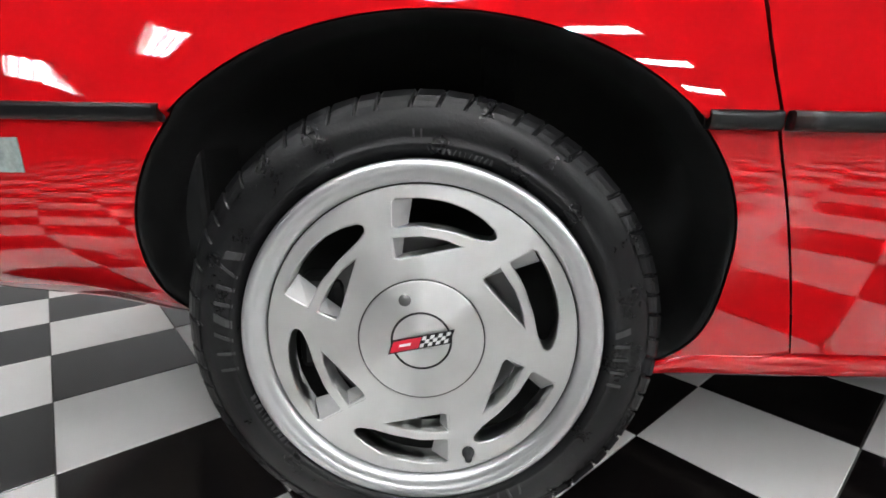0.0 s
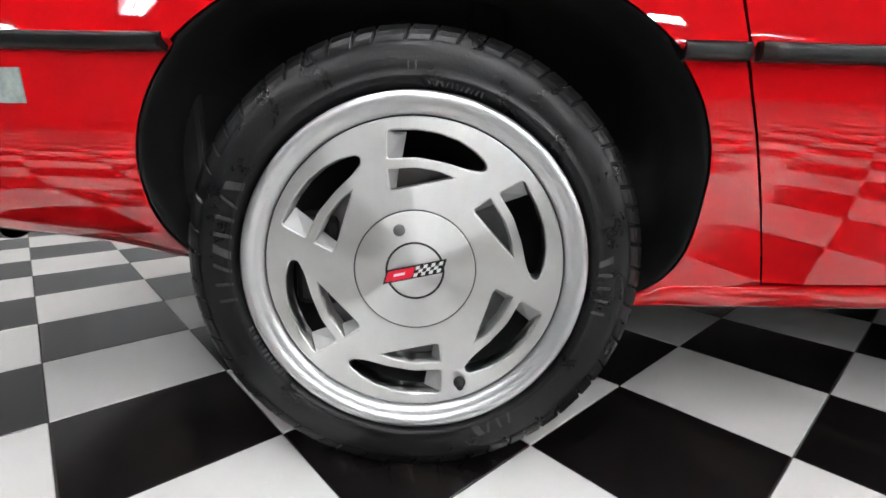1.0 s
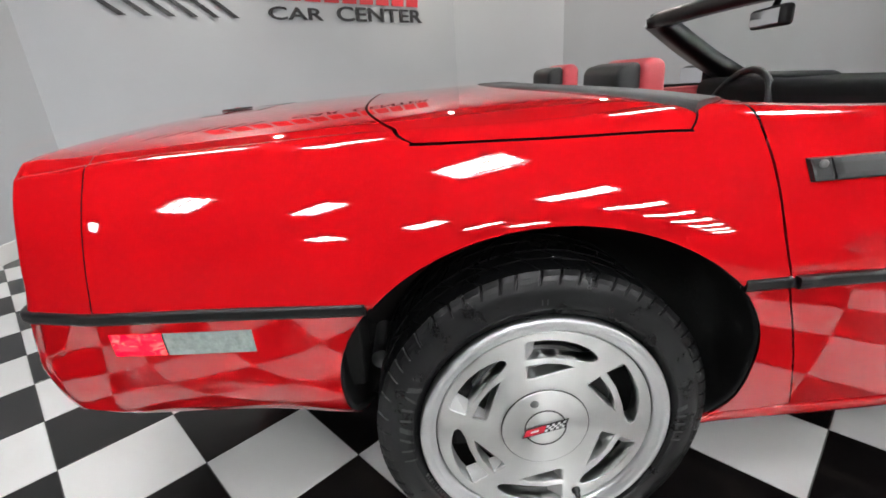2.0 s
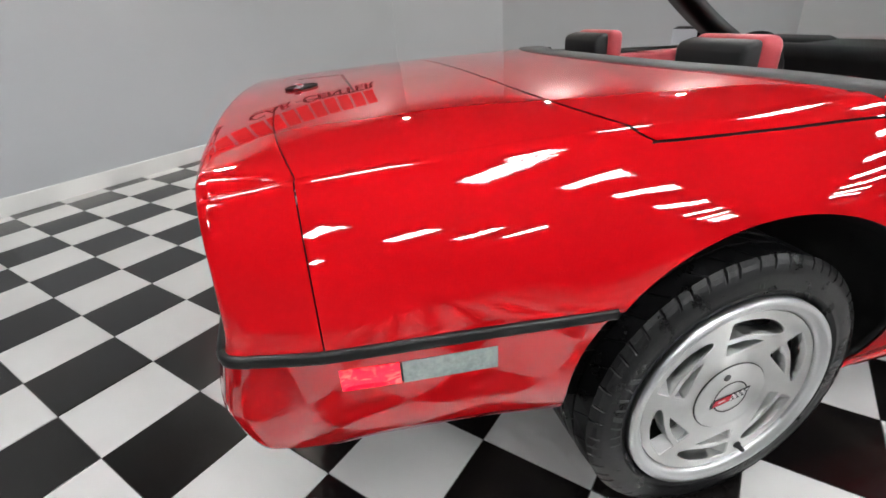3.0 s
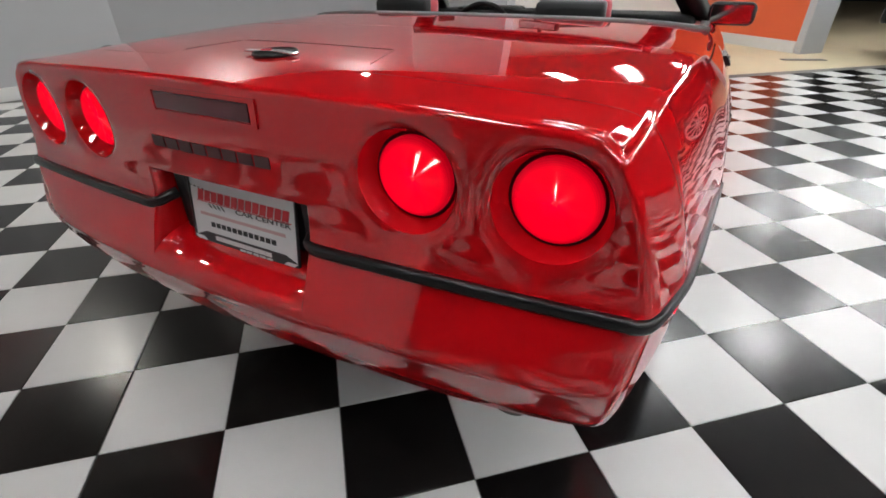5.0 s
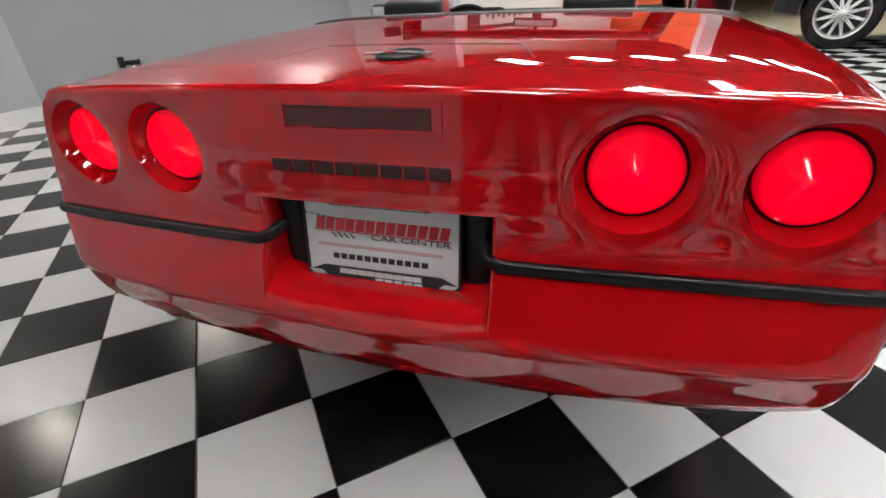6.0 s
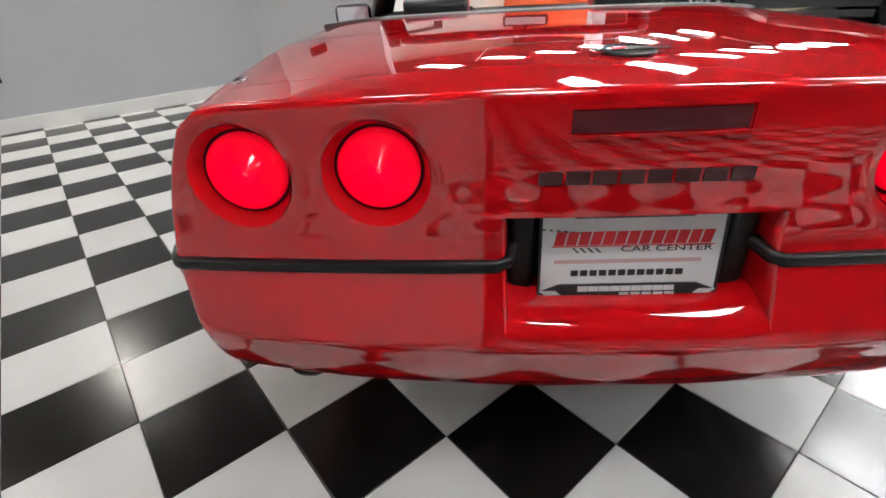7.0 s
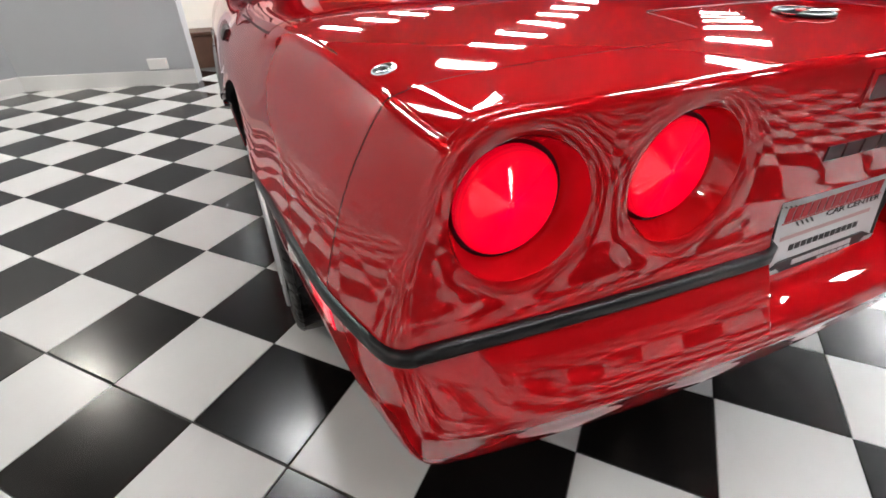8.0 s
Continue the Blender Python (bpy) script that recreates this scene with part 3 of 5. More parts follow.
def turned_metal(name, color, rough):
    """Aluminium turned on a lathe: highlights fan out along the radius."""
    m = mat(name, color, rough, metal=1.0, var=0.05, scale=16)
    nt = m.node_tree
    b = nt.nodes["Principled BSDF"]
    b.inputs["Anisotropic"].default_value = 1.0
    tc, flat, unit, world = nt.nodes.new("ShaderNodeTexCoord"), nt.nodes.new("ShaderNodeVectorMath"), nt.nodes.new("ShaderNodeVectorMath"), nt.nodes.new("ShaderNodeVectorTransform")
    flat.operation, unit.operation = "MULTIPLY", "NORMALIZE"
    flat.inputs[1].default_value = (0.0, 1.0, 1.0)
    world.vector_type, world.convert_from, world.convert_to = "VECTOR", "OBJECT", "WORLD"
    nt.links.new(tc.outputs["Object"], flat.inputs[0])
    nt.links.new(flat.outputs[0], unit.inputs[0])
    nt.links.new(unit.outputs[0], world.inputs[0])
    nt.links.new(world.outputs[0], b.inputs["Tangent"])
    return m


TURNED = turned_metal("turned_aluminium", (0.80, 0.805, 0.795), 0.36)
TURNED_LIP = mat("turned_lip", (0.66, 0.67, 0.68), 0.36, metal=1.0, var=0.03, scale=14)
MARK = mat("sidewall_relief", (0.030, 0.030, 0.031), 0.5, var=0.2, scale=60)
EMBLEM_RED = mat("emblem_red", (0.55, 0.01, 0.03), 0.3, coat=0.5)
EMBLEM_WHITE = mat("emblem_white", (0.75, 0.75, 0.75), 0.3)
STEEL = mat("brake_steel", (0.16, 0.16, 0.16), 0.45, metal=0.8, var=0.2, scale=30)
U = 0.000777
FACE_TO_X = Matrix(((0, 0, 1, 0), (1, 0, 0, 0), (0, 1, 0, 0), (0, 0, 0, 1)))  # plate x,y,z -> wheel y,z,x


def wheel(parent_m):
    w = empty("wheel", parent_m)
    # tyre carcass
    prof = [(-0.112, 0.230), (-0.128, 0.236), (-0.137, 0.262), (-0.136, 0.285), (-0.129, 0.309), (-0.112, 0.3185), (0.0, 0.3195), (0.112, 0.3185), (0.126, 0.3125), (0.134, 0.301), (0.1375, 0.286),
            (0.1385, 0.270), (0.1380, 0.262), (0.1392, 0.2605), (0.1390, 0.258), (0.1375, 0.2565), (0.1345, 0.246), (0.1318, 0.2475), (0.1300, 0.2455), (0.1275, 0.2442), (0.1215, 0.2395), (0.112, 0.232)]
    v, f = revolve([(d - 0.135, r) for d, r in prof], 120)
    tyre = mesh_part("tyre", v, f, RUBBER, w, "black low-profile rubber tyre with worn tread")
    # tread blocks, slanted across the shoulders
    tv, tf = [], []
    lanes = [(-0.119, -0.072, 0.55, 34), (-0.068, -0.030, 0.9, 34), (-0.026, 0.024, 0.5, 40), (0.028, 0.066, -0.9, 34), (0.070, 0.119, -0.55, 34)]
    pitch = random.Random(9)
    for d0, d1, sl, n in lanes:
        cuts = np.cumsum([0.0] + [pitch.choice((0.85, 1.0, 1.2)) for _ in range(n)])
        cuts = cuts / cuts[-1] * 2 * math.pi
        for k in range(n):
            a0, a1 = cuts[k] + 0.006, cuts[k + 1] - 0.006
            base = len(tv)
            for rr, inset in ((0.3175, 0.0), (0.3262, 0.0015)):
                for d, a in ((d0 + inset, a0), (d1 - inset, a0), (d1 - inset, a1), (d0 + inset, a1)):
                    aa = a + sl * (d - (d0 + d1) / 2) / 0.32
                    r = rr - max(0.0, abs(d) - 0.092) ** 2 * 7.0
                    tv.append((d - 0.135, r * math.cos(aa), r * math.sin(aa)))
            b = base
            tf += [(b + 4, b + 5, b + 6, b + 7), (b, b + 1, b + 5, b + 4), (b + 1, b + 2, b + 6, b + 5), (b + 2, b + 3, b + 7, b + 6), (b + 3, b, b + 4, b + 7)]
    tagged(mesh_part("tread", tv, tf, RUBBER, tyre, smooth=False), kind="stuff")
    # blocks of the shoulder that run down onto the sidewall
    sv, sf = [], []
    cuts = np.cumsum([0.0] + [pitch.choice((0.8, 1.0, 1.25)) for _ in range(58)])
    cuts = cuts / cuts[-1] * 2 * math.pi
    for k in range(58):
        b = len(sv)
        for d, r, slip in ((0.1190, 0.3245, 0.0), (0.1275, 0.3165, 0.010), (0.1320, 0.3095, 0.020), (0.1348, 0.3030, 0.028)):
            for a, drop in ((cuts[k] + 0.004, 0.0016), (cuts[k] + 0.010, 0.0), (cuts[k + 1] - 0.010, 0.0), (cuts[k + 1] - 0.004, 0.0016)):
                sv.append((d - 0.135 - drop, (r - drop) * math.cos(a + slip), (r - drop) * math.sin(a + slip)))
        for j in range(3):
            for i in range(3):
                p = b + 4 * j + i
                sf.append((p, p + 1, p + 5, p + 4))
    tagged(mesh_part("shoulder_tread", sv, sf, RUBBER, tyre, smooth=False), kind="stuff")
    # raised marks on the sidewall, too worn to read
    rng = random.Random(5)
    for a_mid, count, size, r0 in ((3.05, 8, 0.025, 0.2685), (-1.08, 4, 0.018, 0.268), (-0.05, 5, 0.020, 0.268), (1.6, 2, 0.010, 0.272), (-2.6, 12, 0.008, 0.2515), (1.35, 10, 0.007, 0.2515)):
        for k in range(count):
            a = a_mid + (k - count / 2) * size * 0.95 / r0
            wd = size * rng.choice((0.16, 0.2, 0.45, 0.6)) / r0
            lean = rng.choice((0.0, 0.0, 0.35, -0.35))
            mv = []
            for rr in (r0 - size / 2, r0 - size / 6, r0 + size / 6, r0 + size / 2):
                dd = float(np.interp(rr, [0.246, 0.2565, 0.262, 0.270, 0.284], [0.1347, 0.1377, 0.1392, 0.1387, 0.1367]))
                for lift in (0.0010, -0.002):
                    for da in (-wd / 2, wd / 2):
                        tilt = a + da + lean * (rr - r0) / r0
                        mv.append((dd - 0.135 + lift, rr * math.cos(tilt), rr * math.sin(tilt)))
            mesh_part("sidewall_mark", mv, [(0, 2, 3, 1), (12, 13, 15, 14)] + [q for j in (0, 4, 8) for q in ((j, j + 1, j + 5, j + 4), (j, j + 4, j + 6, j + 2), (j + 1, j + 3, j + 7, j + 5))], MARK, tyre, smooth=False)
    # rim: lip and barrel
    rim_prof = [(-0.21, 0.206), (-0.03, 0.2105), (-0.006, 0.2118), (0.0010, 0.2125), (0.0035, 0.2150), (0.0060, 0.2175), (0.0068, 0.2215), (0.0090, 0.2250), (0.0118, 0.2285), (0.0125, 0.2320), (0.0122, 0.2370), (0.0100, 0.2405), (0.004, 0.2422), (-0.012, 0.2415), (-0.02, 0.230)]
    v, f = revolve(rim_prof, 120)
    rim = mesh_part("rim", v, f, TURNED_LIP, w, "polished aluminium rim lip")
    # spoked face with six pairs of slots
    outer = [(-50, 242), (-44, 249), (2, 250), (42, 244), (78, 231), (106, 213), (126, 193), (128, 181), (118, 174), (92, 177), (52, 189), (2, 198), (-50, 195)]
    inner = [(-50, 183), (2, 186), (40, 180), (76, 166), (-36, 142), (-46, 144)]
    splines = [arc_pts(0.2078, 0, 2 * math.pi, 96)]
    for k in range(6):
        a = math.pi / 3 * k
        c, s = math.cos(a), math.sin(a)
        for poly, r in ((outer, 9), (inner, 4)):
            splines.append([((x * c - y * s) * U, (x * s + y * c) * U) for x, y in rounded(poly, r)])
    me = turned(flat_plate(splines, 0.030, 0.002), FACE_TO_X)
    me.transform(Matrix.Translation((-0.019, 0, 0)))
    add_mesh("wheel_face", me, TURNED, rim, "machined aluminium face with curved slots")
    v, f = revolve([(-0.016, 0.2040), (-0.0065, 0.2078), (-0.0065, 0.2120)], 96)
    mesh_part("face_joint", v, f, BLACK, rim)
    # sloped wall at the blunt end of each slot
    for k in range(6):
        a = math.pi / 3 * k
        c, s = math.cos(a), math.sin(a)
        for (y0, y1, dx) in ((196, 244, 34), (146, 184, 20)):
            bm = bmesh.new()
            ring = [(-50, y0, -2), (-50, y1, -2), (-50 + dx, y1, -34), (-50 + dx * 0.75, y0, -34), (-50, y0, -40), (-50, y1, -40)]
            vs = [bm.verts.new(((z * U), (x * c - y * s) * U, (x * s + y * c) * U)) for x, y, z in ring]
            for q in ((0, 1, 2, 3), (3, 2, 5, 4), (0, 3, 4), (1, 5, 2), (0, 4, 5, 1)):
                bm.faces.new([vs[i] for i in q])
            part("slot_wall", bm, ALU_CAST, rim)
    # brake disc and caliper, and a near-black cup for the shade inside the barrel
    v, f = revolve([(-0.055, 0.0), (-0.055, 0.150), (-0.067, 0.150), (-0.067, 0.0)], 60)
    mesh_part("brake_disc", v, f, STEEL, w, smooth=False)
    part("brake_caliper", box_bm((-0.11, -0.185, -0.07), (-0.045, -0.115, 0.07), 0.012), BLACK, w)
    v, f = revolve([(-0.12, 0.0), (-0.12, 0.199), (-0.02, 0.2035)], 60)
    mesh_part("barrel_shade", v, f, LINER, rim)
    # centre cap
    v, f = revolve([(-0.003, 0.0862), (-0.0005, 0.0862), (0.0, 0.0845)], 72)
    mesh_part("cap_joint", [(a + 0.0002, b, c) for a, b, c in v], f, BLACK, rim)
    v, f = revolve([(0.0, 0.0846), (0.0016, 0.0838), (0.0020, 0.0825), (0.0022, 0.0)], 72)
    cap = mesh_part("centre_cap", v, f, TURNED, w, "machined aluminium centre cap")
    v, f = revolve([(0.0020, 0.0085), (0.0034, 0.0078), (0.0036, 0.0)], 20)
    mesh_part("lock_plug", [(a, b - 0.0215, c + 0.0575) for a, b, c in v], f, STEEL, cap)
    v, f = revolve([(0.0025, 0.0415), (0.0030, 0.0412), (0.0030, 0.0388), (0.0025, 0.0385)], 60)
    mesh_part("emblem_ring", v, f, BLACK, cap)
    sl = 0.19

    def quad(name, x0, x1, y0, y1, material, dep):
        vs = [(dep, (x + 0.3 * y) * U, (y + x * 0.21) * U) for x, y in ((x0, y0), (x1, y0), (x1, y1), (x0, y1))]
        vs += [(dep - 0.0012, b, c) for a, b, c in vs]
        mesh_part(name, vs, [(0, 1, 2, 3), (0, 4, 5, 1), (1, 5, 6, 2), (2, 6, 7, 3), (3, 7, 4, 0)], material, cap, smooth=False)

    quad("emblem_back", -54, 54, -14, 12, BLACK, 0.0040)
    quad("emblem_flag", -51, -2, -11, 9, EMBLEM_RED, 0.0046)
    quad("emblem_mark", -38, -18, -3, 2, EMBLEM_WHITE, 0.0050)
    for r in range(3):
        for q in range(7):
            if (r + q) % 2 == 0:
                quad("emblem_check", 0 + q * 7, 7 + q * 7, -11 + r * 6.7, -4.3 + r * 6.7, EMBLEM_WHITE, 0.0046)
    v, f = revolve([(0.0, 0.009), (0.006, 0.009), (0.008, 0.006), (0.020, 0.005), (0.022, 0.003), (0.022, 0.0)], 14)
    mesh_part("valve", [(a - 0.004, b + 0.066, c - 0.172) for a, b, c in v], f, BLACK, rim)
    return w


WHEEL_X = 0.870
wheel_rr = wheel(pose(WHEEL_X, AXLE_Y, AXLE_Z))
wheel_rr.parent = car
for x, y, rz in ((-WHEEL_X, AXLE_Y, 180), (WHEEL_X - 0.005, AXLE_Y + WHEELBASE, 0), (-WHEEL_X + 0.005, AXLE_Y + WHEELBASE, 180)):
    copy_thing(wheel_rr, pose(x, y, AXLE_Z, 0, 0, rz))


# ---- car: rear details ----

dv, df = emit_grid(bumper + quarter + lid, PTS)
BODY_TREE = BVHTree.FromPolygons([Vector(v) for v in dv], df)


def on_deck(x, y, lift=0.0):
    p, n, _, _ = BODY_TREE.ray_cast(Vector((x, y, 1.5)), Vector((0, 0, -1)))
    if p is None:
        p, n, _, _ = BODY_TREE.find_nearest(Vector((x, y, 0.95)))
    n = n if n.z > 0 else -n
    return p + n * lift, n


def strip_on_deck(name, pts, width, material, lift=0.0006):
    v, f = [], []
    ps = [on_deck(*p, lift) for p in pts]
    for i, (p, n) in enumerate(ps):
        d = ps[min(i + 1, len(ps) - 1)][0] - ps[max(i - 1, 0)][0]
        s = d.cross(n).normalized() * width / 2
        v += [p - s, p + s, p + s - n * 0.002, p - s - n * 0.002]
    for i in range(len(ps) - 1):
        for k in range(4):
            a, b = 4 * i + k, 4 * i + (k + 1) % 4
            f.append((a, b, b + 4, a + 4))
    return mesh_part(name, v, f, material, car)


def line(a, b, n=16):
    return [(a[0] + (b[0] - a[0]) * i / n, a[1] + (b[1] - a[1]) * i / n) for i in range(n + 1)]


# fuel door in the deck, with its badge
strip_on_deck("fuel_door_gap", line((-0.215, -0.681), (0.203, -0.681)), 0.006, BLACK)
strip_on_deck("fuel_door_gap", line((-0.222, -0.690), (-0.255, -0.822)), 0.0022, BLACK)
strip_on_deck("fuel_door_gap", line((0.212, -0.690), (0.245, -0.822)), 0.0022, BLACK)
bp, bn = on_deck(0.003, -0.808, 0.001)
badge = empty("badge", Matrix.Translation(bp) @ bn.to_track_quat("Z", "Y").to_matrix().to_4x4())
badge.parent = car
v, f = revolve([(0.0, 0.0465), (0.0035, 0.0465), (0.005, 0.044), (0.0035, 0.0415), (0.0, 0.0415)], 48, "z")
mesh_part("badge_ring", v, f, TRIM, badge)
v, f = revolve([(0.002, 0.0418), (0.0022, 0.0)], 48, "z")
mesh_part("badge_disc", v, f, BLACK, badge)


def flag(name, x0, x1, w, rz, material, z):
    bm = box_bm((x0, -w / 2, z), (x1, w / 2, z + 0.003), 0.001)
    o = part(name, bm, material, badge)
    o.matrix_basis = pose(0, 0, 0, 0, 0, rz)


flag("badge_flag", -0.066, 0.0, 0.018, 12, CHROME, 0.0035)
flag("badge_flag", 0.0, 0.066, 0.018, -12, CHROME, 0.0035)
flag("badge_mark", -0.030, -0.008, 0.010, 14, EMBLEM_RED, 0.0052)

# aerial mount on the left of the deck
ap, an = on_deck(-0.706, -0.742, 0.0)
aerial = empty("aerial_mount", Matrix.Translation(ap) @ an.to_track_quat("Z", "Y").to_matrix().to_4x4())
aerial.parent = car
v, f = revolve([(0.0, 0.0175), (0.0022, 0.0172), (0.0034, 0.0150), (0.0030, 0.0108)], 32, "z")
mesh_part("bezel", v, f, CHROME, aerial)
v, f = revolve([(0.0029, 0.0112), (0.0012, 0.0085), (0.0022, 0.0055), (0.0048, 0.0042), (0.0050, 0.0)], 24, "z")
mesh_part("mast_tip", v, f, BLACK, aerial)

# tail lamps: a red recess, a dark ring and a lit lens
LENS_R = 0.0665


lb = LENS.node_tree.nodes["Principled BSDF"]
lb.inputs["Coat Weight"].default_value = 0.0
lb.inputs["IOR"].default_value = 1.9
lb.inputs["Roughness"].default_value = 0.09


def bulb_glow(m):
    """The bulb behind the ribbed lens: a hot core that fades outward."""
    nt = m.node_tree
    tc, ln, mr, mx = nt.nodes.new("ShaderNodeTexCoord"), nt.nodes.new("ShaderNodeVectorMath"), nt.nodes.new("ShaderNodeMapRange"), nt.nodes.new("ShaderNodeMix")
    ln.operation = "LENGTH"
    mr.interpolation_type = "SMOOTHERSTEP"
    mr.inputs["From Min"].default_value, mr.inputs["From Max"].default_value = 0.008, 0.034
    mr.inputs["To Min"].default_value, mr.inputs["To Max"].default_value = 1.0, 0.0
    mx.data_type = "RGBA"
    mx.inputs["A"].default_value, mx.inputs["B"].default_value = (0.80, 0.0, 0.014, 1), (1.0, 0.0, 0.022, 1)
    nt.links.new(tc.outputs["Object"], ln.inputs[0])
    nt.links.new(ln.outputs["Value"], mr.inputs["Value"])
    nt.links.new(mr.outputs[0], mx.inputs["Factor"])
    nt.links.new(mx.outputs["Result"], nt.nodes["Principled BSDF"].inputs["Emission Color"])
    # moulded rings let more and less light through, and the rim is dimmer
    wv, rib, rim, mul = nt.nodes.new("ShaderNodeTexWave"), nt.nodes.new("ShaderNodeMapRange"), nt.nodes.new("ShaderNodeMapRange"), nt.nodes.new("ShaderNodeMath")
    wv.wave_type, wv.rings_direction = "RINGS", "Y"
    wv.inputs["Scale"].default_value = 100.0
    rib.inputs["To Min"].default_value, rib.inputs["To Max"].default_value = 0.82, 1.06
    rim.inputs["From Min"].default_value, rim.inputs["From Max"].default_value = 0.054, 0.067
    rim.inputs["To Min"].default_value, rim.inputs["To Max"].default_value = 1.0, 0.45
    mul.operation = "MULTIPLY"
    nt.links.new(tc.outputs["Object"], wv.inputs["Vector"])
    nt.links.new(wv.outputs["Fac"], rib.inputs["Value"])
    nt.links.new(ln.outputs["Value"], rim.inputs["Value"])
    nt.links.new(rib.outputs[0], mul.inputs[0])
    nt.links.new(rim.outputs[0], mul.inputs[1])
    nt.links.new(mul.outputs[0], nt.nodes["Principled BSDF"].inputs["Emission Strength"])


bulb_glow(LENS)
for sx in (1, -1):
    for cx, cz in TAILS:
        e = empty("tail_lamp", pose(sx * cx, 0, cz), "round red tail lamp, lit, in a deep red recess")
        e.parent = car
        n = 64
        v, f = [], []
        y_in = rear_y(cx, cz) + 0.032
        steps = 6
        for s in range(steps + 1):
            t = s / steps
            r = TAIL_R + (LENS_R + 0.006 - TAIL_R) * t
            for k in range(n):
                a = 2 * math.pi * k / n
                x, z = cx + TAIL_R * math.cos(a), cz + TAIL_R * math.sin(a)
                y0 = rear_y(x, z)
                v.append((sx * r * math.cos(a), y0 + (y_in - y0) * (t**0.8 if t else 0), r * math.sin(a)))
        for s in range(steps):
            for k in range(n):
                k2 = (k + 1) % n
                f.append((s * n + k, s * n + k2, (s + 1) * n + k2, (s + 1) * n + k))
        mesh_part("recess", v, f, RED, e)
        v, f = revolve([(y_in - 0.001, LENS_R + 0.0075), (y_in + 0.004, LENS_R + 0.004), (y_in + 0.004, LENS_R - 0.004)], n, "y")
        mesh_part("seal", v, f, BLACK, e)
        ribs = []
        for i in range(40):
            # prism rings: a long facet that faces outward, a short return
            r = 0.062 - 0.00145 * i
            ribs += [(-0.0098 + 0.25 * r * r, r), (-0.0111 + 0.25 * r * r, r - 0.00122)]
        v, f = revolve([(0.004, LENS_R), (-0.004, LENS_R), (-0.0062, LENS_R - 0.002)] + ribs + [(-0.0098, 0.0)], 120, "y")
        lens = mesh_part("lens", v, f, LENS, e, "lit ribbed red lens", smooth=False)
        lens.location = (0, y_in, 0)

# high brake lamp
HB0, HB1 = 0.838, 0.868
e = empty("brake_lamp", None, "unlit dark red high brake lamp")
e.parent = car


def rear_patch(name, x0, x1, z0, z1, lift, material, parent, depth=0.012, nx=12):
    v, f = [], []
    for d in (lift, lift - depth):
        for j in range(3):
            for i in range(nx + 1):
                x, z = x0 + (x1 - x0) * i / nx, z0 + (z1 - z0) * j / 2
                v.append((x, rear_y(x, z) - d, z))
    w = nx + 1
    for j in range(2):
        for i in range(nx):
            a = j * w + i
            f.append((a, a + 1, a + w + 1, a + w))
    o = 3 * w
    for i in range(nx):
        f += [(i, o + i, o + i + 1, i + 1), (2 * w + i, 2 * w + i + 1, o + 2 * w + i + 1, o + 2 * w + i)]
    for j in range(2):
        f += [(j * w, (j + 1) * w, o + (j + 1) * w, o + j * w), (j * w + nx, o + j * w + nx, o + (j + 1) * w + nx, (j + 1) * w + nx)]
    return mesh_part(name, v, f, material, parent, smooth=False)


rear_patch("lens", -0.125, 0.120, HB0, HB1, 0.0025, LENS_DARK, e)
for x0, x1, z0, z1 in ((-0.140, 0.138, HB1 + 0.003, HB1 + 0.0095), (-0.140, 0.138, HB0 - 0.0095, HB0 - 0.003), (-0.140, -0.128, HB0 - 0.003, HB1 + 0.003), (0.124, 0.138, HB0 - 0.003, HB1 + 0.003)):
    rear_patch("frame", x0, x1, z0, z1, 0.0035, RED, e, 0.006)

# dark raised lettering across the bumper, as plain blocks
LETTER = mat("lettering_dark", (0.05, 0.006, 0.008), 0.5, var=0.1, scale=30)
for k in range(8):
    xa = -0.168 + k * 0.0402
    rear_patch("lettering_block", xa, xa + 0.0350, 0.7590, 0.7800, 0.0022, LETTER, car, 0.004, 3)

# number plate recess
RX = 0.22
rec = empty("plate_recess")
rec.parent = car
YB = -0.935


z_lo, z_hi = 0.497, 0.705


def recess_lip(name, pts_out, pts_in, flip):
    """A recess wall that rolls smoothly from the bumper's face inward."""
    v, f = [], []
    steps = 12
    for p, q in zip(pts_out, pts_in):
        for i in range(steps + 1):
            t = i / steps
            # eased: hugs the face first, then turns in
            e, g = t**1.7, 1 - (1 - t) ** 2.4
            v.append((p[0] + (q[0] - p[0]) * g, p[1] + (q[1] - p[1]) * e, p[2] + (q[2] - p[2]) * g))
    w = steps + 1
    for j in range(len(pts_out) - 1):
        for i in range(steps):
            k = j * w + i
            f.append((k, k + 1, k + w + 1, k + w) if flip else (k, k + w, k + w + 1, k + 1))
    return mesh_part(name, v, f, RED, rec)


N_LIP = 24
shelf_out = [(-RX + 2 * RX * i / N_LIP, rear_y(-RX + 2 * RX * i / N_LIP, z_lo), z_lo) for i in range(N_LIP + 1)]
shelf_in = []
for i in range(N_LIP + 1):
    s = -1 + 2 * i / N_LIP
    shelf_in.append((s * (RX - 0.012), YB, 0.545 + 0.012 * abs(s) ** 6))
recess_lip("shelf", shelf_out, shelf_in, True)
for sx in (1, -1):
    heights = [z_lo + (z_hi - z_lo) * i / N_LIP for i in range(N_LIP + 1)]
    recess_lip("side_wall", [(sx * RX, rear_y(RX, z), z) for z in heights], [(sx * (RX - 0.012), YB, max(z, 0.545 + 0.3 * (z - z_lo))) for z in heights], sx > 0)
    block = box_bm((min(sx * 0.160, sx * 0.206), -0.972, 0.536), (max(sx * 0.160, sx * 0.206), YB, 0.704), 0.012, 3)
    part("side_block", block, BLACK, rec, "black plastic block", smooth=True)
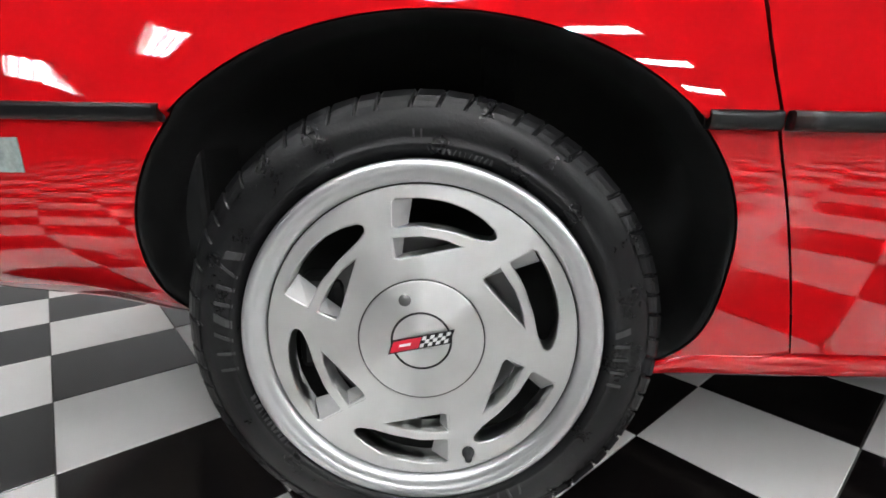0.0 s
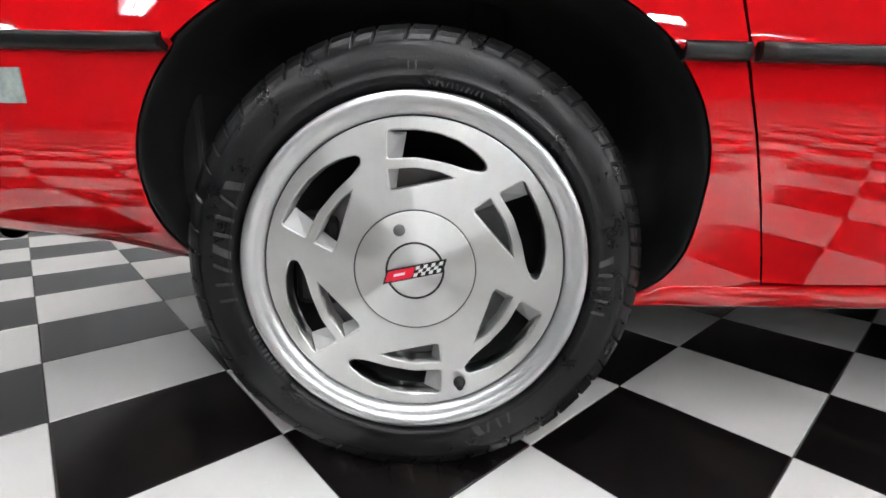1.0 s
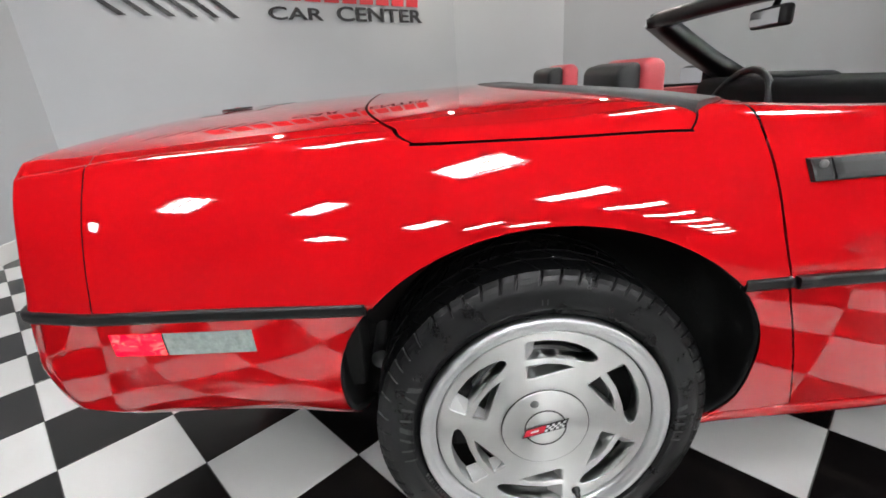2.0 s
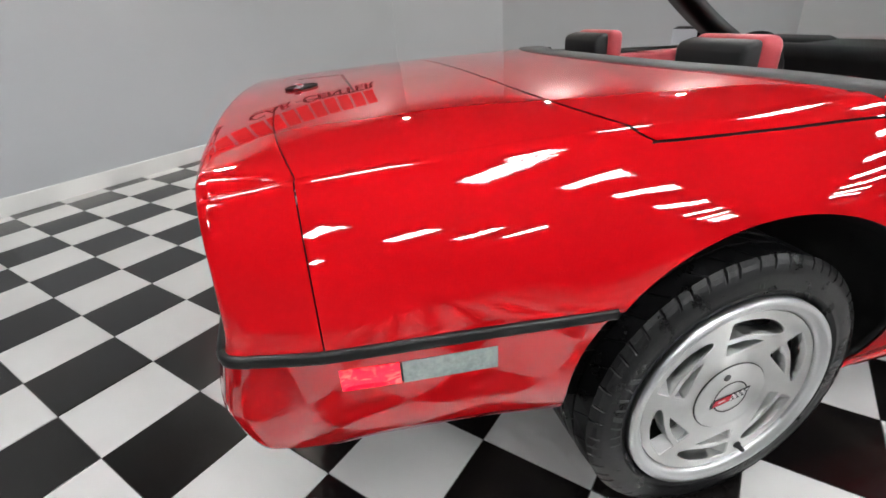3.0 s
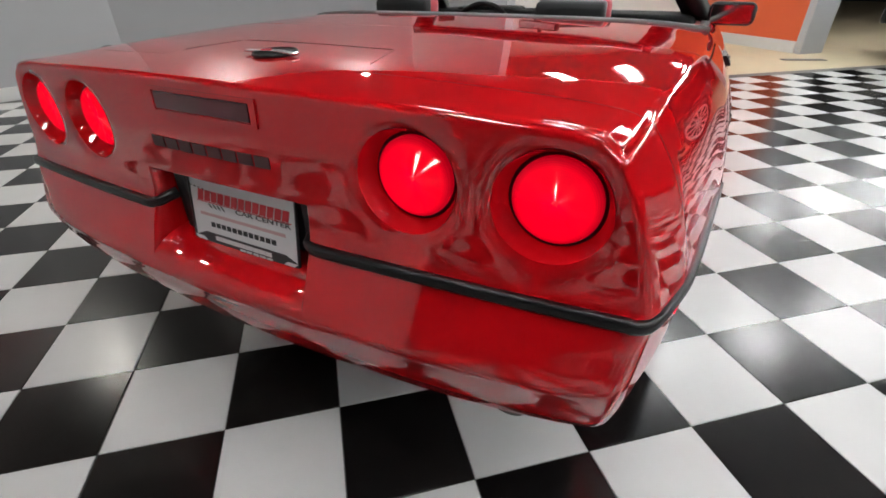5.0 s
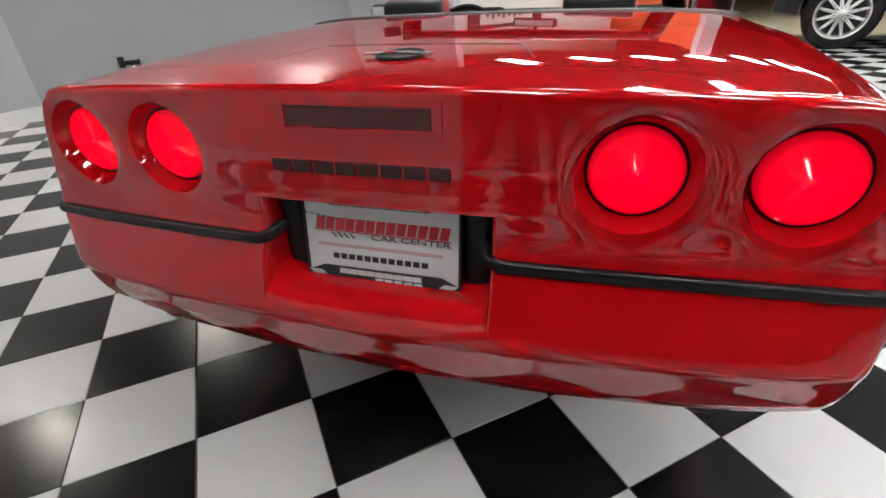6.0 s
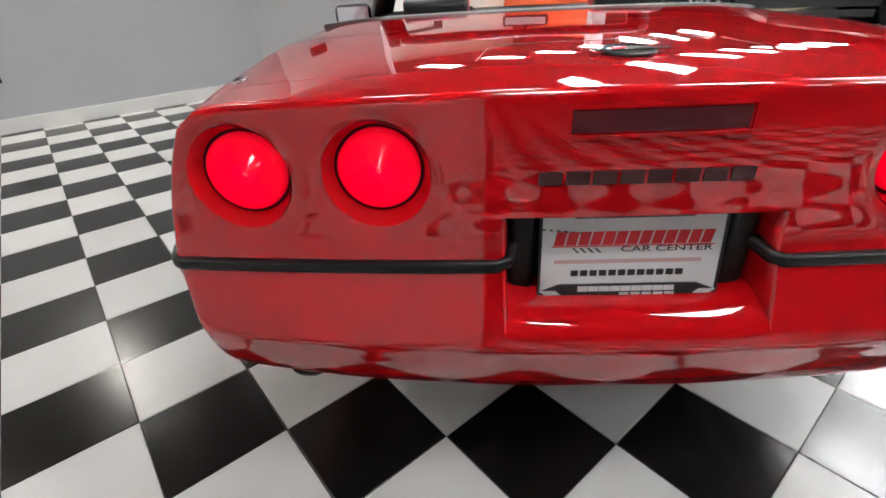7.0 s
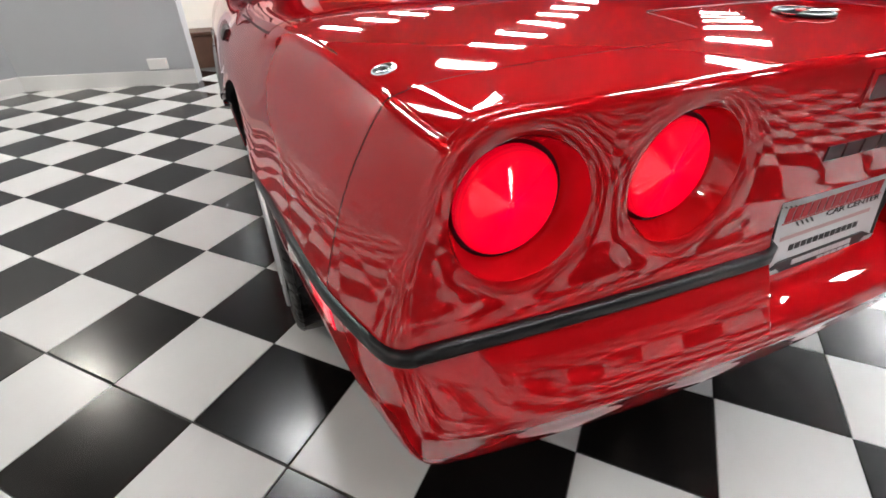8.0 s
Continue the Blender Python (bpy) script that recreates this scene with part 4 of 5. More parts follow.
part("back", box_bm((-RX, YB, 0.53), (RX, YB + 0.004, 0.72)), BLACK, rec)
part("roof", box_bm((-RX, -1.004, 0.7055), (RX, YB, 0.7095)), BLACK, rec)
for lx in (-0.075, 0.075):
    part("plate_lamp", box_bm((lx - 0.022, -0.975, 0.698), (lx + 0.022, -0.950, 0.7053), 0.003), MARKER_CLEAR, rec, "small clear plate lamp")

# dealer plate in its black frame
plate = empty("dealer_plate", pose(0.0, -0.978, 0.617, -8, 0, 0), "white dealer plate with red and black print in a black frame")
plate.parent = car
PLATE_W = mat("plate_white", (0.72, 0.72, 0.72), 0.35, var=0.03, scale=20)
PRINT_R = mat("print_red", (0.62, 0.02, 0.03), 0.4)
PRINT_B = mat("print_black", (0.02, 0.02, 0.022), 0.4)
PRINT_P = mat("print_pink", (0.60, 0.38, 0.38), 0.4)
part("panel", box_bm((-0.152, -0.001, -0.076), (0.152, 0.001, 0.076), 0.0004), PLATE_W, plate)
for x0, x1, z0, z1 in ((-0.1545, 0.1545, -0.082, -0.068), (-0.1545, 0.1545, 0.0755, 0.080), (-0.1545, -0.1500, -0.068, 0.0755), (0.1500, 0.1545, -0.068, 0.0755)):
    part("frame", box_bm((x0, -0.0045, z0), (x1, 0.002, z1), 0.0015), PRINT_B, plate)


def frame_tab(wide, narrow, z0, z1):
    v = [(-wide, -0.0046, z0), (wide, -0.0046, z0), (narrow, -0.0046, z1), (-narrow, -0.0046, z1)]
    v += [(a, -0.0012, c) for a, b, c in v]
    f = [(0, 1, 2, 3), (0, 4, 5, 1), (1, 5, 6, 2), (2, 6, 7, 3), (3, 7, 4, 0)]
    mesh_part("frame_tab", v, f, PRINT_B, plate, smooth=False)


frame_tab(0.150, 0.118, -0.068, -0.055)
frame_tab(0.112, 0.095, 0.0755, 0.0665)


def text_mesh(body, size, extrude=0.0005, shear=0.0, offset=0.0):
    cu = bpy.data.curves.new("lettering", "FONT")
    cu.body, cu.size, cu.extrude, cu.shear, cu.align_x, cu.offset = body, size, extrude, shear, "LEFT", offset
    ob = bpy.data.objects.new("lettering", cu)
    scene.collection.objects.link(ob)
    bpy.context.view_layer.update()
    me = bpy.data.meshes.new_from_object(ob.evaluated_get(bpy.context.evaluated_depsgraph_get()))
    bpy.data.objects.remove(ob)
    bpy.data.curves.remove(cu)
    return me


def fit_text(name, body, x0, x1, z0, z1, y, material, parent, deep=0.0005, offset=0.0):
    """Lettering standing in the xz plane, facing -y, fitted to a box."""
    me = text_mesh(body, 1.0, offset=offset)
    co = np.array([v.co[:] for v in me.vertices])
    lo, hi = co.min(0), co.max(0)
    for vtx in me.vertices:
        a, b, c = vtx.co
        vtx.co = (x0 + (a - lo[0]) / (hi[0] - lo[0]) * (x1 - x0), y - deep * (1 if c > 0 else -1), z0 + (b - lo[1]) / (hi[1] - lo[1]) * (z1 - z0))
    return add_mesh(name, me, material, parent)


def bar(name, x0, x1, z0, z1, y, material, parent, slant=0.0):
    v = [(x0, y, z0), (x1, y, z0), (x1 + slant, y, z1), (x0 + slant, y, z1)]
    v += [(a, b + 0.0012, c) for a, b, c in v]
    return mesh_part(name, v, [(3, 2, 1, 0), (0, 1, 5, 4), (1, 2, 6, 5), (2, 3, 7, 6), (3, 0, 4, 7)], material, parent, smooth=False)


# the dealer's name as plain slanted red blocks, the line under it as words
for k in range(13):
    xa = -0.130 + k * 0.0203
    bar("red_block", xa, xa + 0.0172, 0.018, 0.042, -0.0018, PRINT_R, plate, 0.005)
bar("red_underline", -0.134, 0.138, 0.0150, 0.0168, -0.0018, PRINT_R, plate, 0.0005)
for k in range(6):
    bar("dash", -0.148 + k * 0.0125, -0.143 + k * 0.0125, 0.046 - k * 0.0015, 0.049 - k * 0.0015, -0.0018, PRINT_B, plate, -0.004)
for k in range(4):
    bar("dash", -0.090 + k * 0.0125, -0.086 + k * 0.0125, 0.004, 0.013, -0.0018, PRINT_B, plate, -0.009)
fit_text("lettering", "CAR CENTER", -0.016, 0.136, 0.005, 0.015, -0.0016, PRINT_B, plate)
bar("print_line", -0.128, 0.120, -0.016, -0.009, -0.0016, PRINT_P, plate)
for k in range(12):
    bar("print_bar", -0.098 + k * 0.0162, -0.0855 + k * 0.0162, -0.040, -0.029, -0.0016, PRINT_B, plate)
for k in range(9):
    bar("frame_bar", -0.085 + k * 0.0185, -0.0675 + k * 0.0185, -0.0685, -0.0585, -0.0052, PLATE_W, plate)
for k in range(5):
    bar("frame_bar", -0.012 + k * 0.0195, 0.004 + k * 0.0195, -0.0775, -0.0715, -0.0052, PLATE_W, plate)
for k in range(3):
    bar("frame_bar", -0.085 + k * 0.060, -0.035 + k * 0.060, 0.0690, 0.0755, -0.0052, PLATE_W, plate)
for sx in (1, -1):
    bar("frame_chevron", sx * 0.128 - 0.014, sx * 0.128 + 0.014, -0.0745, -0.0665, -0.0052, PLATE_W, plate, sx * 0.010)


# ---- car: mouldings and side lamps ----
def moulding(name, pts, h=0.0108, out=0.010):
    sec = [(-0.006, -h), (out * 0.55, -h), (out * 0.9, -h * 0.7), (out, -h * 0.25), (out * 0.93, h * 0.1), (out, h * 0.4), (out * 0.85, h * 0.8), (out * 0.5, h), (-0.006, h)]
    return mesh_part(name, *sweep(pts, sec), TRIM, car)


def wall_pt(k):
    l = L_TRIM_A + 1
    a, b = COLS[k][L_TRIM_A], COLS[k][L_TRIM_B]
    return tuple((p + q) / 2 for p, q in zip(a, b))


for sx in (1, -1):
    k0 = X_REAR.index(0.22)
    k1 = max(k for k in range(K_SIDE, N_PER) if wall_pt(k)[1] < -0.2)
    pts = [wall_pt(k) for k in range(k0, k1 + 1) if arch_d(wall_pt(k)[1], wall_pt(k)[2]) > 1.006]
    x0, y0, z0 = pts[0]
    pts = [(x0 - 0.020, y0 + 0.046, z0 + 0.012), (x0 - 0.014, y0 + 0.026, z0 + 0.009), (x0 - 0.008, y0 + 0.008, z0 + 0.004)] + pts[1:]
    moulding("moulding", [(sx * x, y, z) for x, y, z in (pts if sx > 0 else pts[::-1])])
    pts = [wall_pt(k) for k in range(k1, N_PER) if wall_pt(k)[1] > 0 and arch_d(wall_pt(k)[1], wall_pt(k)[2]) > 1.006]
    moulding("moulding", [(sx * x, y, z) for x, y, z in (pts if sx > 0 else pts[::-1])])


def side_patch(name, y0, y1, z0, z1, lift, material, parent, sx=1, depth=0.010, ny=8, nz=4, slant=0.0):
    v, f = [], []
    for d in (lift, lift - depth):
        for j in range(nz + 1):
            for i in range(ny + 1):
                z = z0 + (z1 - z0) * j / nz
                y = y0 + (y1 - y0) * i / ny + slant * (z - z0)
                edge = 0.0015 if d == lift and (i in (0, ny) or j in (0, nz)) else 0.0
                v.append((sx * (side_x(y, z) + d - edge), y, z))
    w = ny + 1
    o = (nz + 1) * w
    for j in range(nz):
        for i in range(ny):
            a = j * w + i
            f.append((a, a + 1, a + w + 1, a + w))
    for i in range(ny):
        f += [(i, o + i, o + i + 1, i + 1), (nz * w + i, nz * w + i + 1, o + nz * w + i + 1, o + nz * w + i)]
    for j in range(nz):
        f += [(j * w, (j + 1) * w, o + (j + 1) * w, o + j * w), (j * w + ny, o + j * w + ny, o + (j + 1) * w + ny, (j + 1) * w + ny)]
    if sx < 0:
        f = [q[::-1] for q in f]
    return mesh_part(name, v, f, material, parent, smooth=False)


def lit_facets(m):
    """Bulb light broken up by the moulded facets of a lens."""
    nt = m.node_tree
    tc, mp, nz, mr, mx = nt.nodes.new("ShaderNodeTexCoord"), nt.nodes.new("ShaderNodeMapping"), nt.nodes.new("ShaderNodeTexNoise"), nt.nodes.new("ShaderNodeMapRange"), nt.nodes.new("ShaderNodeMix")
    mp.inputs["Scale"].default_value = (20.0, 34.0, 75.0)
    nz.inputs["Scale"].default_value, nz.inputs["Detail"].default_value, nz.inputs["Distortion"].default_value = 1.0, 1.5, 1.2
    mr.inputs["From Min"].default_value, mr.inputs["From Max"].default_value = 0.53, 0.74
    mx.data_type = "RGBA"
    mx.inputs["A"].default_value, mx.inputs["B"].default_value = (0.75, 0.0, 0.03, 1), (1.25, 0.18, 0.15, 1)
    nt.links.new(tc.outputs["Object"], mp.inputs["Vector"])
    nt.links.new(mp.outputs[0], nz.inputs["Vector"])
    nt.links.new(nz.outputs["Fac"], mr.inputs["Value"])
    nt.links.new(mr.outputs[0], mx.inputs["Factor"])
    nt.links.new(mx.outputs["Result"], nt.nodes["Principled BSDF"].inputs["Emission Color"])


lit_facets(MARKER_RED)
for sx in (1, -1):
    e = empty("side_marker", None, "side marker lamp, lit red part and clear grey part")
    e.parent = car
    side_patch("bezel", -0.817, -0.553, 0.541, 0.593, 0.0008, BLACK, e, sx)
    side_patch("red_lens", -0.813, -0.718, 0.545, 0.589, 0.0032, MARKER_RED, e, sx)
    side_patch("clear_lens", -0.714, -0.557, 0.545, 0.589, 0.0032, MARKER_CLEAR, e, sx)

# ---- car: wheel houses, underbody, exhaust ----
FRONT_Y = ARCH_Y + WHEELBASE
for sx in (1, -1):
    for yc in (ARCH_Y, FRONT_Y):
        v, f = [], []
        n = 64
        a0 = -0.82
        for i in range(n + 1):
            a = a0 + (math.pi - 2 * a0) * i / n
            y, z = arch_pt(a, yc, -0.001)
            xs = side_x(y, z)
            yi, zi = arch_pt(a, yc, 0.014)
            v += [(sx * (xs - 0.004), y, z), (sx * (xs - 0.018), y, z), (sx * (xs - 0.020), yi, zi), (sx * 0.590, yi, zi), (sx * 0.590, yc, ARCH_Z)]
        for i in range(n):
            for k in range(4):
                q = (5 * i + k, 5 * i + k + 1, 5 * i + k + 6, 5 * i + k + 5)
                f.append(q if sx > 0 else q[::-1])
        mesh_part("wheelhouse_liner", v, f, LINER, car)
    part("mud_liner", box_bm((min(sx * 0.55, sx * 0.72), -0.47, 0.35), (max(sx * 0.55, sx * 0.72), -0.40, 0.62), 0.01), LINER, car)
    v, f = sweep([(sx * 0.60, -0.36, 0.42), (sx * 0.70, -0.36, 0.42), (sx * 0.73, -0.36, 0.42)], circle(0.022, 14))
    mesh_part("tow_bolt", v, f, STEEL, car)
part("underbody", box_bm((-0.58, -0.30, 0.270), (0.58, 3.2, 0.34), 0.03), LINER, car)
part("rear_floor", box_bm((-0.60, -0.90, 0.375), (0.60, -0.30, 0.44), 0.02), LINER, car)
part("rear_valance", box_bm((-0.62, -0.935, 0.345), (0.62, -0.86, 0.40), 0.02), LINER, car)
for x, drop in ((-0.618, 0.0), (-0.475, 0.010), (0.472, 0.010), (0.595, 0.0)):
    tip = empty("exhaust_tip", pose(x, -0.945, 0.330 + drop), "dark oval exhaust tip")
    tip.parent = car
    v, f = revolve([(-0.10, 0.027), (0.0, 0.027), (0.004, 0.0255), (0.0, 0.0235), (-0.09, 0.0235)], 28, "y")
    mesh_part("pipe", [(1.35 * a, -b, c * 0.85) for a, b, c in v], f, STEEL, tip)
    v, f = revolve([(-0.03, 0.0), (-0.03, 0.0236)], 28, "y")
    mesh_part("bore", [(1.35 * a, -b, c * 0.85) for a, b, c in v], f, LINER, tip)

# ---- car: doors ----
DOOR_F = 1.44


def side_panel(y_list, z_top, z_bot, nz, sx, slant=True, arch_y=None, top_in=0.05):
    """A body side between two places along the car, with its rolled upper edge."""
    grid = []
    for y0 in y_list:
        col = []
        zt = z_top(y0)
        for i in range(4):
            fi = (math.pi / 2 - radians(32)) * i / 4
            fm = math.pi / 2 - radians(32)
            R = shoulder_r(y0)
            ys = y0 + (door_shift(DOOR_Y, zt) * max(0, 1 - (y0 - DOOR_Y) / 0.25) if slant else 0)
            col.append((side_x(ys, zt) - R * (math.sin(fm) - math.sin(fi)), ys, zt + R * (math.cos(fi) - math.cos(fm))))
        for j in range(nz + 1):
            z = zt + (z_bot(y0) - zt) * j / nz
            ys = y0 + (door_shift(DOOR_Y, z) * max(0, 1 - (y0 - DOOR_Y) / 0.25) if slant else 0)
            col.append((side_x(ys, z), ys, z))
        grid.append(col)
    m = len(grid[0])
    pts = {(i, j): grid[i][j] for i in range(len(grid)) for j in range(m)}
    cells = []
    ins = set()
    if arch_y is not None:
        ins = {k for k, p in pts.items() if arch_d(p[1], p[2], arch_y) < 1}
    for i in range(len(grid) - 1):
        for j in range(m - 1):
            q = [(i, j), (i + 1, j), (i + 1, j + 1), (i, j + 1)]
            if not all(k in ins for k in q):
                cells.append(q)
    for q in cells:
        for k in q:
            if k in ins:
                x, y, z = pts[k]
                d = arch_d(y, z, arch_y)
                if 0 < d < 1 - 1e-6:
                    y2, z2 = arch_y + (y - arch_y) / d, ARCH_Z + (z - ARCH_Z) / d
                    pts[k] = (side_x(y2, z2), y2, z2)
    idx, v, f = {}, [], []
    for q in cells:
        g = []
        for k in q:
            if k not in idx:
                idx[k] = len(v)
                x, y, z = pts[k]
                v.append((sx * x, y, z))
            g.append(idx[k])
        f.append(tuple(g) if sx > 0 else tuple(g[::-1]))
    return v, f


HANDLE = (0.393, 0.535, 0.773, 0.805)
for sx in (1, -1):
    door = empty("door", None, "red car door with a black handle, closed")
    door.parent = car
    ys = [DOOR_Y + GAP + (DOOR_F - DOOR_Y - GAP) * i / 60 for i in range(61)]
    mesh_part("door_skin", *side_panel(ys, side_top, bottom_z, 36, sx), RED, door)
    pts = [(sx * (side_x(y, trim_mid(y))), y, trim_mid(y)) for y in [DOOR_Y + GAP + 0.016 + (DOOR_F - DOOR_Y - 0.02) * i / 30 for i in range(31)]]
    mo = moulding("moulding", pts if sx > 0 else pts[::-1])
    mo.parent = door
    y0, y1, z0, z1 = HANDLE
    side_patch("handle_pocket", y0 - 0.004, y1 + 0.010, z0 - 0.012, z1 + 0.003, 0.0012, RED, door, sx, 0.004)
    side_patch("handle_shadow_gap", y0, y1 + 0.004, z0 - 0.004, z1, 0.0022, BLACK, door, sx, 0.004)
    side_patch("door_handle", y0, y0 + 0.036, z0, z1, 0.012, TRIM, door, sx, 0.012)
    side_patch("door_handle", y0 + 0.037, y1, z0 + 0.001, z1, 0.014, TRIM, door, sx, 0.012)
    v, f = revolve([(0.0, 0.008), (0.002, 0.008), (0.003, 0.005), (0.002, 0.0)], 16)
    mesh_part("lock", [(sx * (side_x(y0 + 0.018, 0.796) + 0.0125 + a), b + y0 + 0.018, c + 0.797) for a, b, c in v], f, STEEL, door)
    # black sill along the door's top
    pts = [(sx * (side_x(y, side_top(y)) - 0.052), y, side_top(y) + 0.028) for y in [0.30 + 1.12 * i / 20 for i in range(21)]]
    mesh_part("window_seal", *sweep(pts if sx > 0 else pts[::-1], [(-0.03, -0.02), (0.008, -0.014), (0.010, 0.0), (0.004, 0.008), (-0.03, 0.006)]), TRIM, door)
    part("door_card", box_bm((min(sx * 0.70, sx * 0.76), 0.42, 0.32), (max(sx * 0.70, sx * 0.76), 1.42, 0.845), 0.02), LEATHER, door, "red leather door lining")
    # front wing
    ys = [DOOR_F + GAP + (3.46 - DOOR_F - GAP) * i / 130 for i in range(131)]
    mesh_part("front_wing", *side_panel(ys, side_top, bottom_z, 40, sx, False, FRONT_Y), RED, car)
    pts = [(sx * side_x(y, trim_mid(y)), y, trim_mid(y)) for y in [DOOR_F + 0.01 + (FRONT_Y - 0.31 - DOOR_F) * i / 20 for i in range(21)]]
    moulding("moulding", pts if sx > 0 else pts[::-1])

# sills below the doors
SILL = [(-0.010, 0.3030), (-0.003, 0.3005), (-0.0005, 0.2960), (-0.003, 0.2820), (-0.008, 0.2690), (-0.015, 0.2625), (-0.030, 0.2600), (-0.20, 0.2640)]
for sx in (1, -1):
    v, f = [], []
    for i in range(61):
        y = 0.272 + (2.03 - 0.272) * i / 60
        end = max(0.0, 1 - (y - 0.272) / 0.06)
        v += [(sx * (side_x(y, 0.303) + dx), y, z - 0.024 * end * (z - 0.26) / 0.043) for dx, z in SILL]
    m = len(SILL)
    for i in range(60):
        for k in range(m - 1):
            q = (i * m + k, (i + 1) * m + k, (i + 1) * m + k + 1, i * m + k + 1)
            f.append(q if sx > 0 else q[::-1])
    mesh_part("sill", v, f, RED, car)

# bonnet and nose
hv, hf = [], []
NH = 24
ys = [1.36 + (3.46 - 1.36) * i / 60 for i in range(61)]
for y in ys:
    zt = side_top(y)
    xe = side_x(y, zt) - 0.05 * math.sin(radians(58))
    ze = zt + 0.05 * (1 - math.cos(radians(58)))
    for i in range(NH + 1):
        s = -1 + 2 * i / NH
        hv.append((xe * s, y, ze + (0.045 - 0.012 * (y - 1.36)) * (1 - abs(s) ** 2.4)))
for j in range(60):
    for i in range(NH):
        a = j * (NH + 1) + i
        hf.append((a, a + 1, a + NH + 2, a + NH + 1))
mesh_part("bonnet", hv, hf, RED, car)
nv, nf = [], []
for j in range(9):
    z = 0.25 + (side_top(3.46) + 0.02 - 0.25) * j / 8
    for i in range(NH + 1):
        s = -1 + 2 * i / NH
        nv.append(((side_x(3.46, min(z, side_top(3.46))) - 0.01) * s, 3.455 + 0.035 * (1 - s * s), z))
for j in range(8):
    for i in range(NH):
        a = j * (NH + 1) + i
        nf.append((a + 1, a, a + NH + 1, a + NH + 2))
mesh_part("nose", nv, nf, RED, car)

# ---- car: cockpit ----
GLASS = bpy.data.materials.new("windscreen_glass")
GLASS.use_nodes = True
gb = GLASS.node_tree.nodes["Principled BSDF"]
gb.inputs["Transmission Weight"].default_value = 1.0
gb.inputs["Roughness"].default_value = 0.0
gb.inputs["IOR"].default_value = 1.02
gb.inputs["Base Color"].default_value = (0.93, 0.97, 0.95, 1)
CARPET = mat("black_carpet", (0.012, 0.012, 0.013), 0.95, var=0.3, scale=60, bump=0.4, bump_scale=500)
SEAL = mat("dull_seal", (0.035, 0.035, 0.036), 0.6, var=0.15, scale=20, bump=0.15, bump_scale=300)
# seal along the rear edge of the cockpit
seal = []
for i in range(41):
    s = -1 + 2 * i / 40
    x = 0.745 * s
    y = 0.028 + 0.245 * abs(s) ** 2.4
    q, _ = on_deck(x * 0.985, y - 0.035)
    seal.append((x, y + 0.01, q.z + 0.002))
mesh_part("cockpit_seal", *sweep(seal, [(-0.050, -0.03), (-0.050, -0.004), (-0.025, 0.002), (0.03, 0.002), (0.056, 0.001), (0.062, -0.004), (0.062, -0.03)]), SEAL, car, "dull black padded seal")
part("tub", box_bm((-0.74, 0.05, 0.24), (0.74, 1.5, 0.30), 0.01), CARPET, car)
part("rear_bulkhead", box_bm((-0.62, 0.04, 0.26), (0.62, 0.10, 0.90), 0.02), CARPET, car)
part("centre_console", box_bm((-0.11, 0.20, 0.28), (0.11, 1.25, 0.62), 0.04), BLACK, car)
DASH = mat("matt_black_vinyl", (0.004, 0.004, 0.0042), 0.75, var=0.2, scale=30, bump=0.2, bump_scale=350)
DASH.node_tree.nodes["Principled BSDF"].inputs["Specular IOR Level"].default_value = 0.15
dash = box_bm((-0.72, 1.10, 0.55), (0.72, 1.46, 0.876), 0.05, 4)
part("dashboard", dash, DASH, car, smooth=True)
part("instrument_hood", box_bm((-0.56, 1.17, 0.78), (-0.18, 1.38, 0.892), 0.035, 3), DASH, car, smooth=True)


def seat(x, y):
    s = empty("seat", pose(x, y, 0.30), "red leather seat with black back shell and headrest")
    s.parent = car
    part("cushion", box_bm((-0.225, 0.10, 0.0), (0.225, 0.60, 0.16), 0.05, 4), LEATHER, s, smooth=True)
    back = box_bm((-0.23, -0.045, 0.05), (0.23, 0.065, 0.57), 0.045, 4)
    for vtx in back.verts:
        vtx.co.y += 0.05 - 0.16 * vtx.co.z / 0.57
        vtx.co.x *= 1 - 0.18 * max(0.0, vtx.co.z - 0.2) / 0.4
    part("backrest", back, LEATHER, s, smooth=True)
    shell_b = box_bm((-0.235, -0.085, 0.03), (0.235, -0.02, 0.56), 0.03, 3)
    for vtx in shell_b.verts:
        vtx.co.y += 0.05 - 0.16 * vtx.co.z / 0.57
        vtx.co.x *= 1 - 0.18 * max(0.0, vtx.co.z - 0.2) / 0.4
    part("back_shell", shell_b, BLACK, s, smooth=True)
    head = box_bm((-0.128, -0.028, 0.56), (0.128, 0.034, 0.690), 0.026, 4)
    part("headrest", head, LEATHER, s, "red leather headrest pad", smooth=True)
    hs = box_bm((-0.120, -0.085, 0.555), (0.120, -0.026, 0.683), 0.014, 3)
    for vtx in hs.verts:
        if vtx.co.y < -0.06:
            vtx.co.z -= 0.25 * max(0.0, vtx.co.z - 0.56) * (-0.06 - vtx.co.y) / 0.045
    part("headrest_back", hs, BLACK, s, "black plastic headrest back", smooth=True)
    return s


seat(0.335, 0.315).location.z -= 0.010
seat(-0.365, 0.345).location.z -= 0.010
